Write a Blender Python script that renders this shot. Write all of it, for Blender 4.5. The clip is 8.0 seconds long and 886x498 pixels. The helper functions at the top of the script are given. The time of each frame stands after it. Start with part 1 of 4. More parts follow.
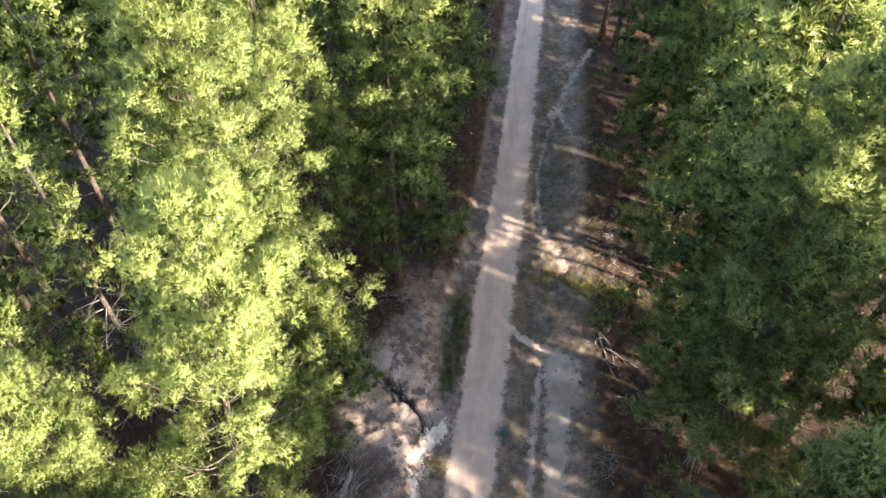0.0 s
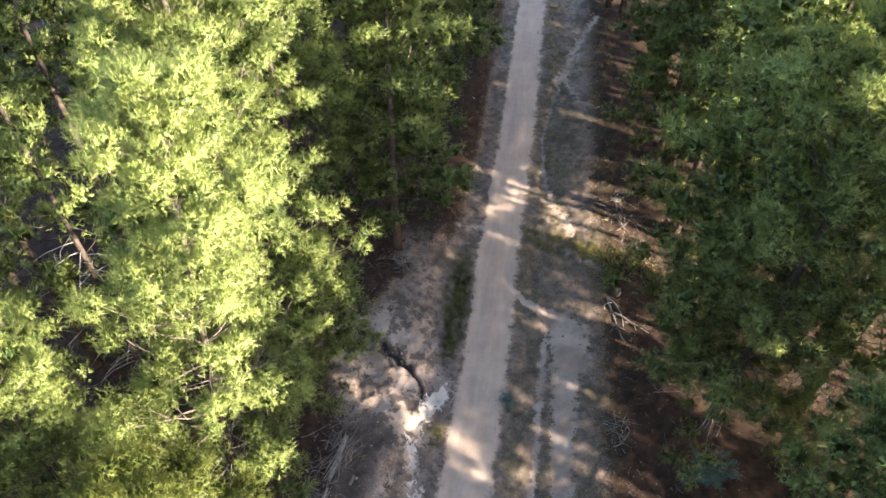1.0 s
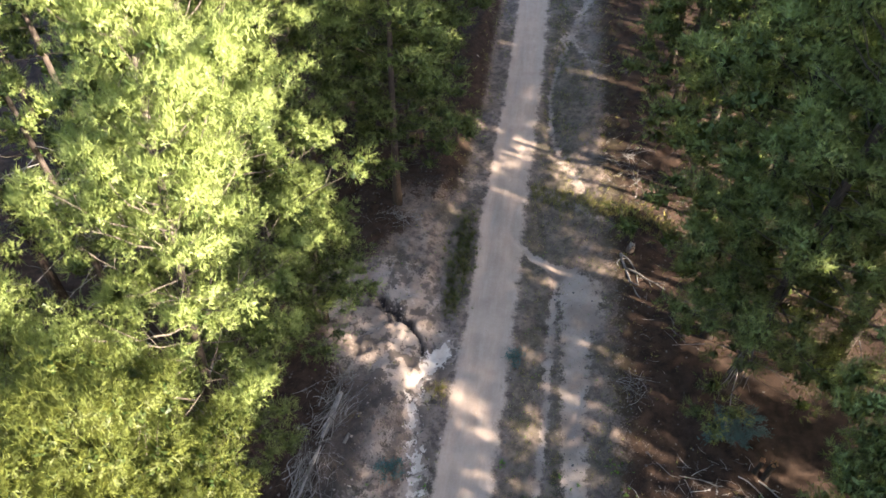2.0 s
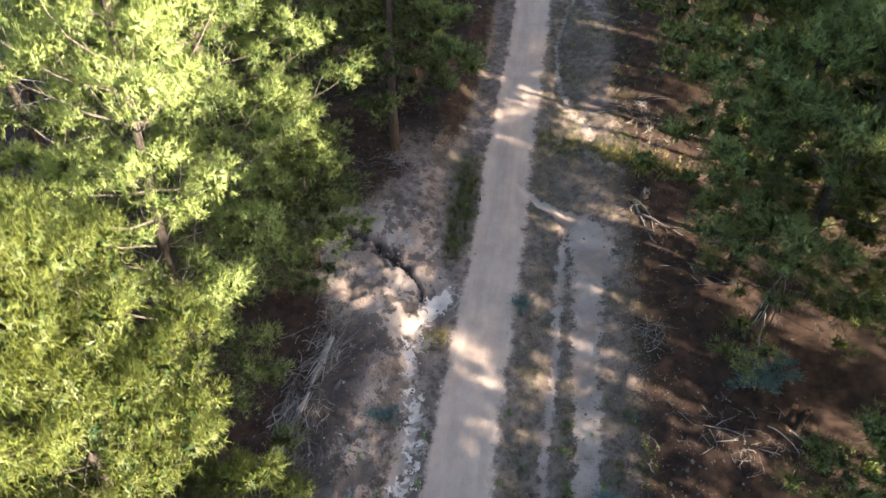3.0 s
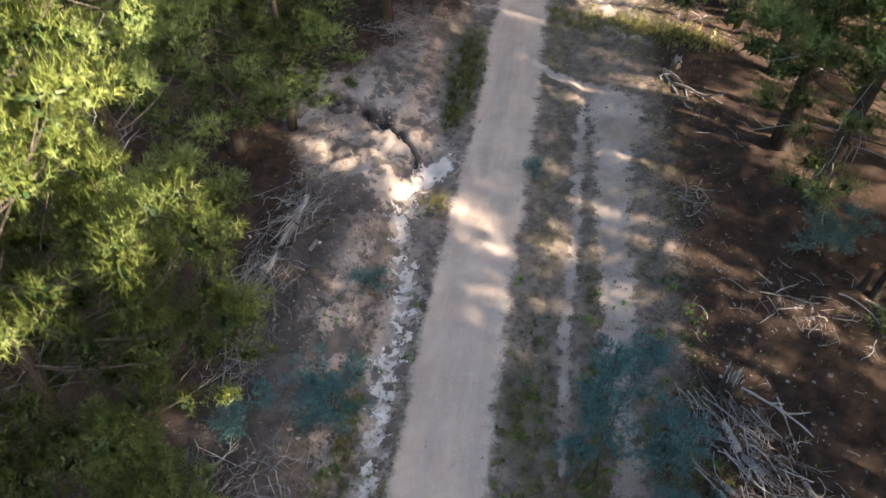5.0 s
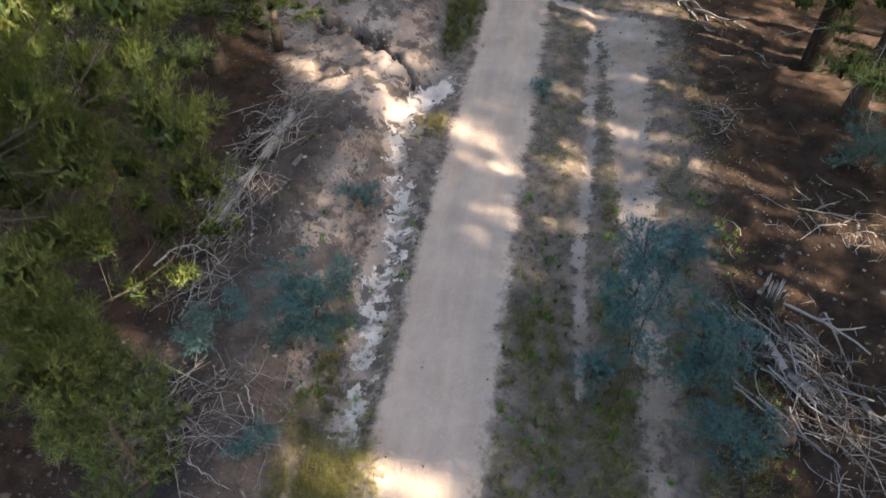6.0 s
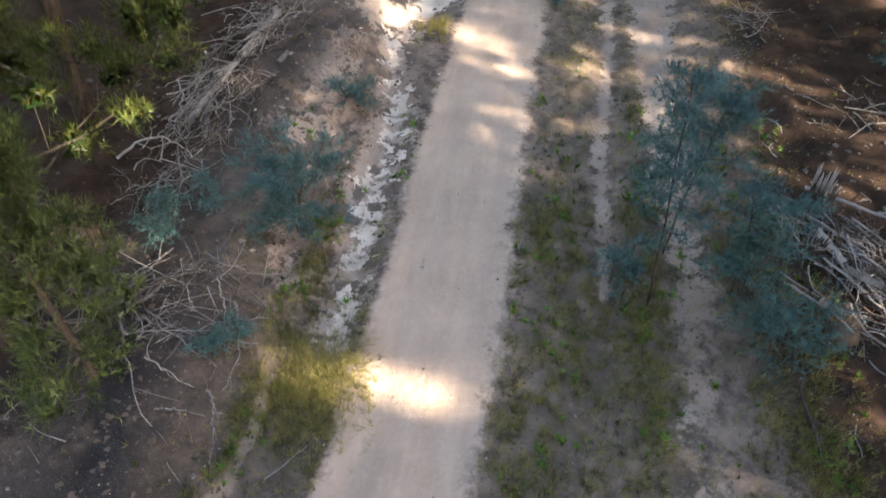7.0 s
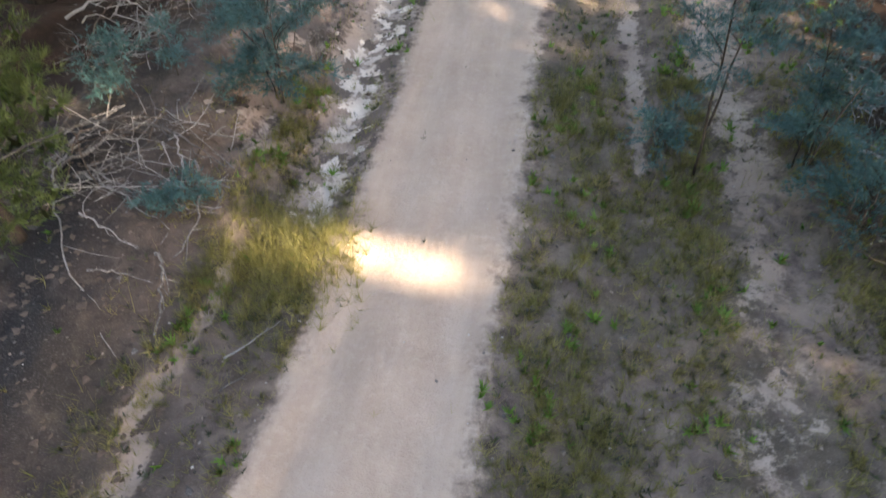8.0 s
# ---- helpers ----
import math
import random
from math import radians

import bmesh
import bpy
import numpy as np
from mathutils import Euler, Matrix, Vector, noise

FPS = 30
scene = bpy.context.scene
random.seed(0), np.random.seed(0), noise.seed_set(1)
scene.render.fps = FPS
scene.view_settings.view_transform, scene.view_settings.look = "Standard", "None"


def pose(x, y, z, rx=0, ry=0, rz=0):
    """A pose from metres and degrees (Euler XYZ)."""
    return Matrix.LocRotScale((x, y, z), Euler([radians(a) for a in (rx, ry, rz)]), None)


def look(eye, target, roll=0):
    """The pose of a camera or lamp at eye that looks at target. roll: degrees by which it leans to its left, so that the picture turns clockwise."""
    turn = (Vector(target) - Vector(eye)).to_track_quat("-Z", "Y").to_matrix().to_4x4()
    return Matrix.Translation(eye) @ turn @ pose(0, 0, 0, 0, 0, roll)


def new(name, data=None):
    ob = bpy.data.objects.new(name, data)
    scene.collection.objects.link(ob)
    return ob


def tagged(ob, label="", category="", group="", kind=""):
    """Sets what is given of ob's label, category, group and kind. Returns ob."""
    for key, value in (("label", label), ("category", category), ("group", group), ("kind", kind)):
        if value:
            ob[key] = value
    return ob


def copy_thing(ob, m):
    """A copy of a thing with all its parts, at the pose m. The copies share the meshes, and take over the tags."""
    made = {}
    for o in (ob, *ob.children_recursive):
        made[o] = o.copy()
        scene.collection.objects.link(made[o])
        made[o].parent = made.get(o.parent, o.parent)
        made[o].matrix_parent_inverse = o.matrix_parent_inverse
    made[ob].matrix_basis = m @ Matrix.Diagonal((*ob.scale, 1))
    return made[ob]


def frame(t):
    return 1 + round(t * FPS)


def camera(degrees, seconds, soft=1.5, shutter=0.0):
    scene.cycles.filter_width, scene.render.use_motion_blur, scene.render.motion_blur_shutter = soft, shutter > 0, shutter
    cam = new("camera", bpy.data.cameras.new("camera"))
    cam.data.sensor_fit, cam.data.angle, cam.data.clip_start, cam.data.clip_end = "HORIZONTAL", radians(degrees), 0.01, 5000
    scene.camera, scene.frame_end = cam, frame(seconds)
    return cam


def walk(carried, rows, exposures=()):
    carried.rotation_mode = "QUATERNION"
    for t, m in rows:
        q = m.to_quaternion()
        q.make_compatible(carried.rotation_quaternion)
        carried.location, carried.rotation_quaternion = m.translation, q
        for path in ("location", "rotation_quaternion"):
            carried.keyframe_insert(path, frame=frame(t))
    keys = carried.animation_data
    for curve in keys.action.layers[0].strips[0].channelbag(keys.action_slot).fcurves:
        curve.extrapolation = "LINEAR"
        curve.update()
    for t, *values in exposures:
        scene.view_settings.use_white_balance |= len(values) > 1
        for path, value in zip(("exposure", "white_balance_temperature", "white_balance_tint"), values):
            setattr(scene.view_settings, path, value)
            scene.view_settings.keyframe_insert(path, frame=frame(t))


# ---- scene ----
cam = camera(63.7, 8.0, soft=1.45, shutter=0.32)
PATH = [
    (0, (0.003, -0.072, 33.6), (-0.014, 1.325, 32.169), 0.2),
    (0.5, (-0.003, -0.062, 32.248), (-0.021, 1.331, 30.813), 0.3),
    (1, (-0.038, -0.099, 30.639), (-0.055, 1.292, 29.203), 0.4),
    (1.5, (-0.055, -0.152, 28.959), (-0.075, 1.239, 27.522), 0.4),
    (3, (-0.141, -0.433, 23.444), (-0.158, 0.962, 22.011), 0.7),
    (3.5, (-0.115, -0.537, 21.612), (-0.131, 0.857, 20.178), 0.8),
    (4, (-0.079, -0.651, 19.782), (-0.095, 0.744, 18.348), 0.9),
    (4.5, (-0.048, -0.73, 18.093), (-0.065, 0.663, 16.658), 0.9),
    (6, (0.072, -1.005, 12.949), (0.052, 0.405, 11.531), 0.8),
    (6.5, (0.038, -1.04, 11.415), (0.017, 0.368, 9.994), 0.8),
    (7, (0.034, -1.104, 9.97), (0.015, 0.297, 8.543), 0.9),
    (7.5, (-0.013, -1.117, 8.454), (-0.028, 0.284, 7.026), 1.2),
    (8, (-0.018, -1.051, 7.017), (-0.034, 0.338, 5.578), 1.4),
]
EXPOSURE = [(0, 3.34, 6700), (3.5, 3.42, 6550), (4.5, 3.49, 6620), (6, 3.57, 6900), (8, 3.95, 7350)]
walk(cam, [(t, look(eye, target, roll)) for t, eye, target, roll in PATH], [(t, stops, kelvin, 15) for t, stops, kelvin in EXPOSURE])

# ---- world and sun ----
SUN_ELEV, SUN_AZ = 22.5, -29.0      # degrees; azimuth from +x, so the sun stands to the right and a little behind
sun_way = Vector((math.cos(radians(SUN_ELEV)) * math.cos(radians(SUN_AZ)),
                  math.cos(radians(SUN_ELEV)) * math.sin(radians(SUN_AZ)), math.sin(radians(SUN_ELEV))))
world = bpy.data.worlds.new("world")
scene.world = world
world.use_nodes = True
wt = world.node_tree
sky = wt.nodes.new("ShaderNodeTexSky")
sky.sky_type, sky.sun_disc = "NISHITA", False
sky.air_density, sky.dust_density, sky.ozone_density = 0.9, 2.6, 0.9
sky.sun_elevation, sky.sun_rotation = radians(SUN_ELEV), math.atan2(sun_way.x, sun_way.y)
wt.links.new(sky.outputs["Color"], wt.nodes["Background"].inputs["Color"])
wt.nodes["Background"].inputs["Strength"].default_value = 0.077
sun = new("sun", bpy.data.lights.new("sun", "SUN"))
sun.data.energy, sun.data.angle, sun.data.color = 3.8, radians(1.1), (1.0, 0.87, 0.68)
sun.matrix_world = look(sun_way * 100, (0, 0, 0))

# ---- materials ----


def material(name):
    m = bpy.data.materials.new(name)
    m.use_nodes = True
    return m, m.node_tree.nodes, m.node_tree.links, m.node_tree.nodes["Principled BSDF"]


def noise_node(nodes, links, scale, detail=5.0, rough=0.6, coords=None):
    n = nodes.new("ShaderNodeTexNoise")
    n.inputs["Scale"].default_value, n.inputs["Detail"].default_value, n.inputs["Roughness"].default_value = scale, detail, rough
    if coords is not None:
        links.new(coords, n.inputs["Vector"])
    return n.outputs["Fac"]


def math_node(nodes, links, op, a, b=0.0, c=0.0, clamp=False):
    n = nodes.new("ShaderNodeMath")
    n.operation, n.use_clamp = op, clamp
    for i, v in enumerate((a, b, c)):
        if isinstance(v, (int, float)):
            n.inputs[i].default_value = v
        else:
            links.new(v, n.inputs[i])
    return n.outputs[0]


def mix_node(nodes, links, fac, a, b):
    n = nodes.new("ShaderNodeMix")
    n.data_type = "RGBA"
    for i, v in ((0, fac), (6, a), (7, b)):
        if isinstance(v, (int, float)):
            n.inputs[i].default_value = v
        elif isinstance(v, tuple):
            n.inputs[i].default_value = (*v, 1)
        else:
            links.new(v, n.inputs[i])
    return n.outputs[2]


def step_node(nodes, links, v, lo, hi):
    n = nodes.new("ShaderNodeMapRange")
    n.interpolation_type = "SMOOTHSTEP"
    n.inputs[1].default_value, n.inputs[2].default_value = lo, hi
    links.new(v, n.inputs[0])
    return n.outputs[0]


def attr_node(nodes, name):
    n = nodes.new("ShaderNodeAttribute")
    n.attribute_name = name
    return n.outputs["Fac"]


def soil_material():
    """Forest soil: attributes say which kind of ground lies where, noise breaks up the borders."""
    m, nodes, links, bsdf = material("soil")
    co = nodes.new("ShaderNodeTexCoord").outputs["Object"]
    big = noise_node(nodes, links, 0.55, 4, 0.55, co)
    mid = noise_node(nodes, links, 2.3, 6, 0.65, co)
    fine = noise_node(nodes, links, 11.0, 6, 0.7, co)
    grit = noise_node(nodes, links, 60.0, 3, 0.7, co)
    # grey-brown duff of the verge
    base = mix_node(nodes, links, step_node(nodes, links, mid, 0.28, 0.72), (0.095, 0.074, 0.066), (0.300, 0.236, 0.200))
    base = mix_node(nodes, links, math_node(nodes, links, "MULTIPLY", step_node(nodes, links, big, 0.45, 0.62), 0.6), base, (0.070, 0.062, 0.044))
    base = mix_node(nodes, links, math_node(nodes, links, "MULTIPLY", step_node(nodes, links, fine, 0.55, 0.75), 0.45), base, (0.22, 0.18, 0.145))
    base = mix_node(nodes, links, math_node(nodes, links, "MULTIPLY", step_node(nodes, links, grit, 0.56, 0.70), 0.55), base, (0.25, 0.215, 0.185))
    mottle = noise_node(nodes, links, 5.2, 8, 0.75, co)
    base = mix_node(nodes, links, math_node(nodes, links, "MULTIPLY", step_node(nodes, links, mottle, 0.52, 0.64), 0.5), base, (0.042, 0.038, 0.030))
    base = mix_node(nodes, links, math_node(nodes, links, "MULTIPLY", step_node(nodes, links, mottle, 0.46, 0.34), 0.5), base, (0.270, 0.220, 0.185))
    # needle litter under the pines, darkened further to paint the deep shade there
    shaded_litter = mix_node(nodes, links, step_node(nodes, links, mid, 0.35, 0.65), (0.018, 0.012, 0.010), (0.050, 0.032, 0.024))
    shaded_litter = mix_node(nodes, links, math_node(nodes, links, "MULTIPLY", step_node(nodes, links, grit, 0.5, 0.75), 0.6), shaded_litter, (0.14, 0.092, 0.062))

    def border(name, amount=0.55, lo=0.42, hi=0.62):
        v = math_node(nodes, links, "ADD", attr_node(nodes, name),
                      math_node(nodes, links, "MULTIPLY", math_node(nodes, links, "SUBTRACT", math_node(nodes, links, "ADD", math_node(nodes, links, "MULTIPLY", mid, 0.6), math_node(nodes, links, "MULTIPLY", fine, 0.4)), 0.5), amount * 2))
        return step_node(nodes, links, v, lo, hi)
    col = mix_node(nodes, links, border("shaded_litter", 1.1, 0.36, 0.68), base, shaded_litter)
    weed = mix_node(nodes, links, step_node(nodes, links, fine, 0.4, 0.65), (0.040, 0.044, 0.024), (0.092, 0.088, 0.048))
    col = mix_node(nodes, links, math_node(nodes, links, "MULTIPLY", border("weed", 1.3), 0.30), col, weed)
    clay = mix_node(nodes, links, step_node(nodes, links, big, 0.35, 0.65), (0.290, 0.228, 0.190), (0.420, 0.350, 0.305))
    clay = mix_node(nodes, links, math_node(nodes, links, "MULTIPLY", step_node(nodes, links, fine, 0.52, 0.72), 0.5), clay, (0.16, 0.120, 0.095))
    plates = noise_node(nodes, links, 1.15, 9, 0.66, co)
    clay = mix_node(nodes, links, math_node(nodes, links, "MULTIPLY", step_node(nodes, links, plates, 0.515, 0.545), math_node(nodes, links, "MULTIPLY", attr_node(nodes, "plates"), 0.80)), clay, mix_node(nodes, links, grit, (0.060, 0.050, 0.046), (0.150, 0.122, 0.105)))
    clay = mix_node(nodes, links, math_node(nodes, links, "MULTIPLY", step_node(nodes, links, plates, 0.40, 0.375), math_node(nodes, links, "MULTIPLY", attr_node(nodes, "plates"), 0.6)), clay, (0.53, 0.450, 0.395))
    col = mix_node(nodes, links, border("clay", 0.95, 0.38, 0.58), col, clay)
    white = mix_node(nodes, links, step_node(nodes, links, mid, 0.3, 0.7), (0.58, 0.50, 0.435), (0.74, 0.675, 0.61))
    chips = noise_node(nodes, links, 2.1, 9, 0.68, co)
    patch = math_node(nodes, links, "ADD", attr_node(nodes, "white"), math_node(nodes, links, "MULTIPLY", math_node(nodes, links, "SUBTRACT", chips, 0.5), 2.6))
    col = mix_node(nodes, links, step_node(nodes, links, patch, 0.50, 0.56), col, white)
    # dark soil colour, also painted into the cracks as their shadow
    dark = attr_node(nodes, "loam_and_shade")
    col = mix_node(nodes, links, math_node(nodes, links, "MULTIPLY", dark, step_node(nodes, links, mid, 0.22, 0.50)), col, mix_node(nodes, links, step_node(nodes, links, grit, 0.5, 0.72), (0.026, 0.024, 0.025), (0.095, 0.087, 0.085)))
    gravel = mix_node(nodes, links, step_node(nodes, links, big, 0.3, 0.7), (0.410, 0.318, 0.257), (0.495, 0.396, 0.328))
    gravel = mix_node(nodes, links, math_node(nodes, links, "MULTIPLY", step_node(nodes, links, fine, 0.45, 0.7), 0.5), gravel, (0.52, 0.435, 0.375))
    gravel = mix_node(nodes, links, math_node(nodes, links, "MULTIPLY", step_node(nodes, links, grit, 0.56, 0.75), 0.55), gravel, (0.22, 0.178, 0.150))
    lane = nodes.new("ShaderNodeCombineXYZ")
    links.new(math_node(nodes, links, "MULTIPLY", attr_node(nodes, "across"), 1.9), lane.inputs[0])
    sep = nodes.new("ShaderNodeSeparateXYZ")
    links.new(co, sep.inputs[0])
    links.new(math_node(nodes, links, "MULTIPLY", sep.outputs[1], 0.22), lane.inputs[1])
    ruts = noise_node(nodes, links, 1.6, 5, 0.65, lane.outputs[0])
    gravel = mix_node(nodes, links, math_node(nodes, links, "MULTIPLY", step_node(nodes, links, ruts, 0.38, 0.70), 0.45), gravel, (0.55, 0.462, 0.40))
    gravel = mix_node(nodes, links, math_node(nodes, links, "MULTIPLY", step_node(nodes, links, mid, 0.62, 0.40), 0.16), gravel, (0.33, 0.255, 0.21))
    col = mix_node(nodes, links, border("gravel", 0.6, 0.34, 0.70), col, gravel)
    links.new(col, bsdf.inputs["Base Color"])
    bsdf.inputs["Roughness"].default_value = 0.95
    bsdf.inputs["Specular IOR Level"].default_value = 0.15
    bump = nodes.new("ShaderNodeBump")
    bump.inputs["Strength"].default_value, bump.inputs["Distance"].default_value = 0.6, 0.06
    links.new(math_node(nodes, links, "ADD", fine, math_node(nodes, links, "MULTIPLY", grit, 0.4)), bump.inputs["Height"])
    links.new(bump.outputs["Normal"], bsdf.inputs["Normal"])
    return m


def leaf_material(name, dark, light, glow, share=0.35, rough=0.45):
    """Thin leaves: light passes through; tone mixes dark to light, and in pines paints in light and shade."""
    m, nodes, links, bsdf = material(name)
    tone = attr_node(nodes, "tone")
    info = nodes.new("ShaderNodeObjectInfo")
    geo = nodes.new("ShaderNodeNewGeometry")
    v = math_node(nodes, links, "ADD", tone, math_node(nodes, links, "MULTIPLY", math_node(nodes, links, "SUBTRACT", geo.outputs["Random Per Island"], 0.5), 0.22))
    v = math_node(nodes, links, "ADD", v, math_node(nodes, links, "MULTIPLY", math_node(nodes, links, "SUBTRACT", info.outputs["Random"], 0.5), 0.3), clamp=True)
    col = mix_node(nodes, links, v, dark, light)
    links.new(col, bsdf.inputs["Base Color"])
    bsdf.inputs["Roughness"].default_value = rough
    bsdf.inputs["Specular IOR Level"].default_value = 0.25
    tr = nodes.new("ShaderNodeBsdfTranslucent")
    links.new(mix_node(nodes, links, v, tuple(c * 0.6 for c in glow), glow), tr.inputs["Color"])
    mix = nodes.new("ShaderNodeMixShader")
    mix.inputs[0].default_value = share
    links.new(bsdf.outputs[0], mix.inputs[1])
    links.new(tr.outputs[0], mix.inputs[2])
    links.new(mix.outputs[0], nodes["Material Output"].inputs["Surface"])
    return m


def wood_material(name, dark, light, scale=9.0, stretch=6.0, bump_size=0.02):
    """Bark or weathered wood: streaks along the piece, uneven tone."""
    m, nodes, links, bsdf = material(name)
    co = nodes.new("ShaderNodeTexCoord").outputs["Object"]
    mp = nodes.new("ShaderNodeMapping")
    mp.inputs["Scale"].default_value = (stretch, stretch, 1.0)
    links.new(co, mp.inputs["Vector"])
    streak = noise_node(nodes, links, scale * 0.4, 6, 0.7, mp.outputs[0])
    patch = noise_node(nodes, links, scale * 0.3, 4, 0.6, co)
    info = nodes.new("ShaderNodeObjectInfo")
    v = math_node(nodes, links, "ADD", math_node(nodes, links, "MULTIPLY", streak, 0.7), math_node(nodes, links, "MULTIPLY", patch, 0.3))
    v = math_node(nodes, links, "ADD", v, math_node(nodes, links, "MULTIPLY", math_node(nodes, links, "SUBTRACT", info.outputs["Random"], 0.5), 0.25))
    links.new(mix_node(nodes, links, step_node(nodes, links, v, 0.32, 0.68), dark, light), bsdf.inputs["Base Color"])
    bsdf.inputs["Roughness"].default_value = 0.9
    bsdf.inputs["Specular IOR Level"].default_value = 0.2
    bump = nodes.new("ShaderNodeBump")
    bump.inputs["Strength"].default_value, bump.inputs["Distance"].default_value = 0.8, bump_size
    links.new(streak, bump.inputs["Height"])
    links.new(bump.outputs["Normal"], bsdf.inputs["Normal"])
    return m


SOIL = soil_material()
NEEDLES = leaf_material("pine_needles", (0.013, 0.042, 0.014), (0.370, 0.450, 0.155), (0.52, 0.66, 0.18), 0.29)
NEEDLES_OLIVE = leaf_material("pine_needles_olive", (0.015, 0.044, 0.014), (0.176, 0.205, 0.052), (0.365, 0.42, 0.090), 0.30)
WATTLE = leaf_material("wattle_leaves", (0.034, 0.098, 0.104), (0.125, 0.245, 0.240), (0.13, 0.25, 0.20), 0.22)
GRASS = leaf_material("grass_blades", (0.062, 0.092, 0.022), (0.320, 0.285, 0.105), (0.28, 0.27, 0.07), 0.3)
WEED = leaf_material("weed_leaves", (0.028, 0.044, 0.024), (0.085, 0.100, 0.052), (0.14, 0.18, 0.06), 0.2)
HERB = leaf_material("herb_leaves", (0.045, 0.120, 0.022), (0.140, 0.270, 0.050), (0.18, 0.30, 0.05), 0.3)
BARK = wood_material("pine_bark", (0.020, 0.017, 0.015), (0.105, 0.083, 0.070))
LIMB = wood_material("limb_bark", (0.045, 0.038, 0.032), (0.170, 0.145, 0.125), 12, 4, 0.006)
DEADWOOD = wood_material("weathered_wood", (0.080, 0.073, 0.070), (0.345, 0.332, 0.326), 14, 5, 0.006)
DARKWOOD = wood_material("dark_wood", (0.030, 0.024, 0.020), (0.130, 0.100, 0.082), 14, 5, 0.006)
HEARTWOOD = wood_material("split_wood", (0.200, 0.105, 0.055), (0.420, 0.260, 0.150), 14, 5, 0.004)
STONE, _n, _l, _b = material("pale_stone")
_b.inputs["Roughness"].default_value = 0.9
_i = _n.new("ShaderNodeNewGeometry")
_l.new(mix_node(_n, _l, _i.outputs["Random Per Island"], (0.12, 0.10, 0.09), (0.50, 0.46, 0.42)), _b.inputs["Base Color"])

# ---- mesh helpers ----


def mesh_from(name, verts, faces, mat, tone=None, normals=None, smooth=False):
    """A mesh from arrays: verts (n, 3), faces (m, 3) or (m, 4)."""
    verts, faces = np.asarray(verts, np.float32), np.asarray(faces, np.int32)
    me = bpy.data.meshes.new(name)
    k = faces.shape[1]
    me.vertices.add(len(verts))
    me.vertices.foreach_set("co", verts.ravel())
    me.loops.add(faces.size)
    me.loops.foreach_set("vertex_index", faces.ravel())
    me.polygons.add(len(faces))
    me.polygons.foreach_set("loop_start", np.arange(0, faces.size, k, dtype=np.int32))
    me.polygons.foreach_set("use_smooth", np.full(len(faces), smooth))
    me.update(calc_edges=True)
    me.materials.append(mat)
    if tone is not None:
        a = me.attributes.new("tone", "FLOAT", "POINT")
        a.data.foreach_set("value", np.asarray(tone, np.float32))
    if normals is not None:
        me.polygons.foreach_set("use_smooth", np.full(len(faces), True))
        me.normals_split_custom_set_from_vertices(normals.astype(np.float32))
    return me


def part(name, me, parent=None, label=""):
    ob = new(name, me)
    ob.parent = parent
    return tagged(ob, label)


def unit(v):
    return v / np.maximum(np.linalg.norm(v, axis=-1, keepdims=True), 1e-9)


def tube(points, radii, sides):
    """A bent, tapered stick through points, closed at both ends; quads."""
    pts = np.asarray(points, float)
    n = len(pts)
    way = unit(np.gradient(pts, axis=0))
    ref = np.array((0.31, 0.95, 0.05)) if abs(way[0][2]) > 0.7 else np.array((0.02, 0.05, 1.0))
    a = unit(np.cross(way, ref))
    b = np.cross(way, a)
    ang = np.arange(sides) / sides * 2 * np.pi
    ring = a[:, None, :] * np.cos(ang)[None, :, None] + b[:, None, :] * np.sin(ang)[None, :, None]
    v = (pts[:, None, :] + ring * np.asarray(radii)[:, None, None]).reshape(-1, 3)
    i, j = np.meshgrid(np.arange(n - 1), np.arange(sides), indexing="ij")
    k = (j + 1) % sides
    f = np.stack([i * sides + j, i * sides + k, (i + 1) * sides + k, (i + 1) * sides + j], -1).reshape(-1, 4)
    v = np.vstack([v, pts[:1], pts[-1:]])
    e = np.arange(sides)
    low = np.stack([np.full(sides, n * sides), (e + 1) % sides, e, e], -1)
    top = np.stack([np.full(sides, n * sides + 1), (n - 1) * sides + e, (n - 1) * sides + (e + 1) % sides, (n - 1) * sides + (e + 1) % sides], -1)
    return v, f, low, top


def tubes(sticks):
    """Several tubes in one: triangles. Each is (points, radii, sides)."""
    vs, fs, at = [], [], 0
    for points, radii, sides in sticks:
        v, f, low, top = tube(points, radii, sides)
        vs.append(v)
        fs += [f[:, (0, 1, 2)] + at, f[:, (0, 2, 3)] + at, low[:, :3] + at, top[:, :3] + at]
        at += len(v)
    return np.vstack(vs), np.vstack(fs)


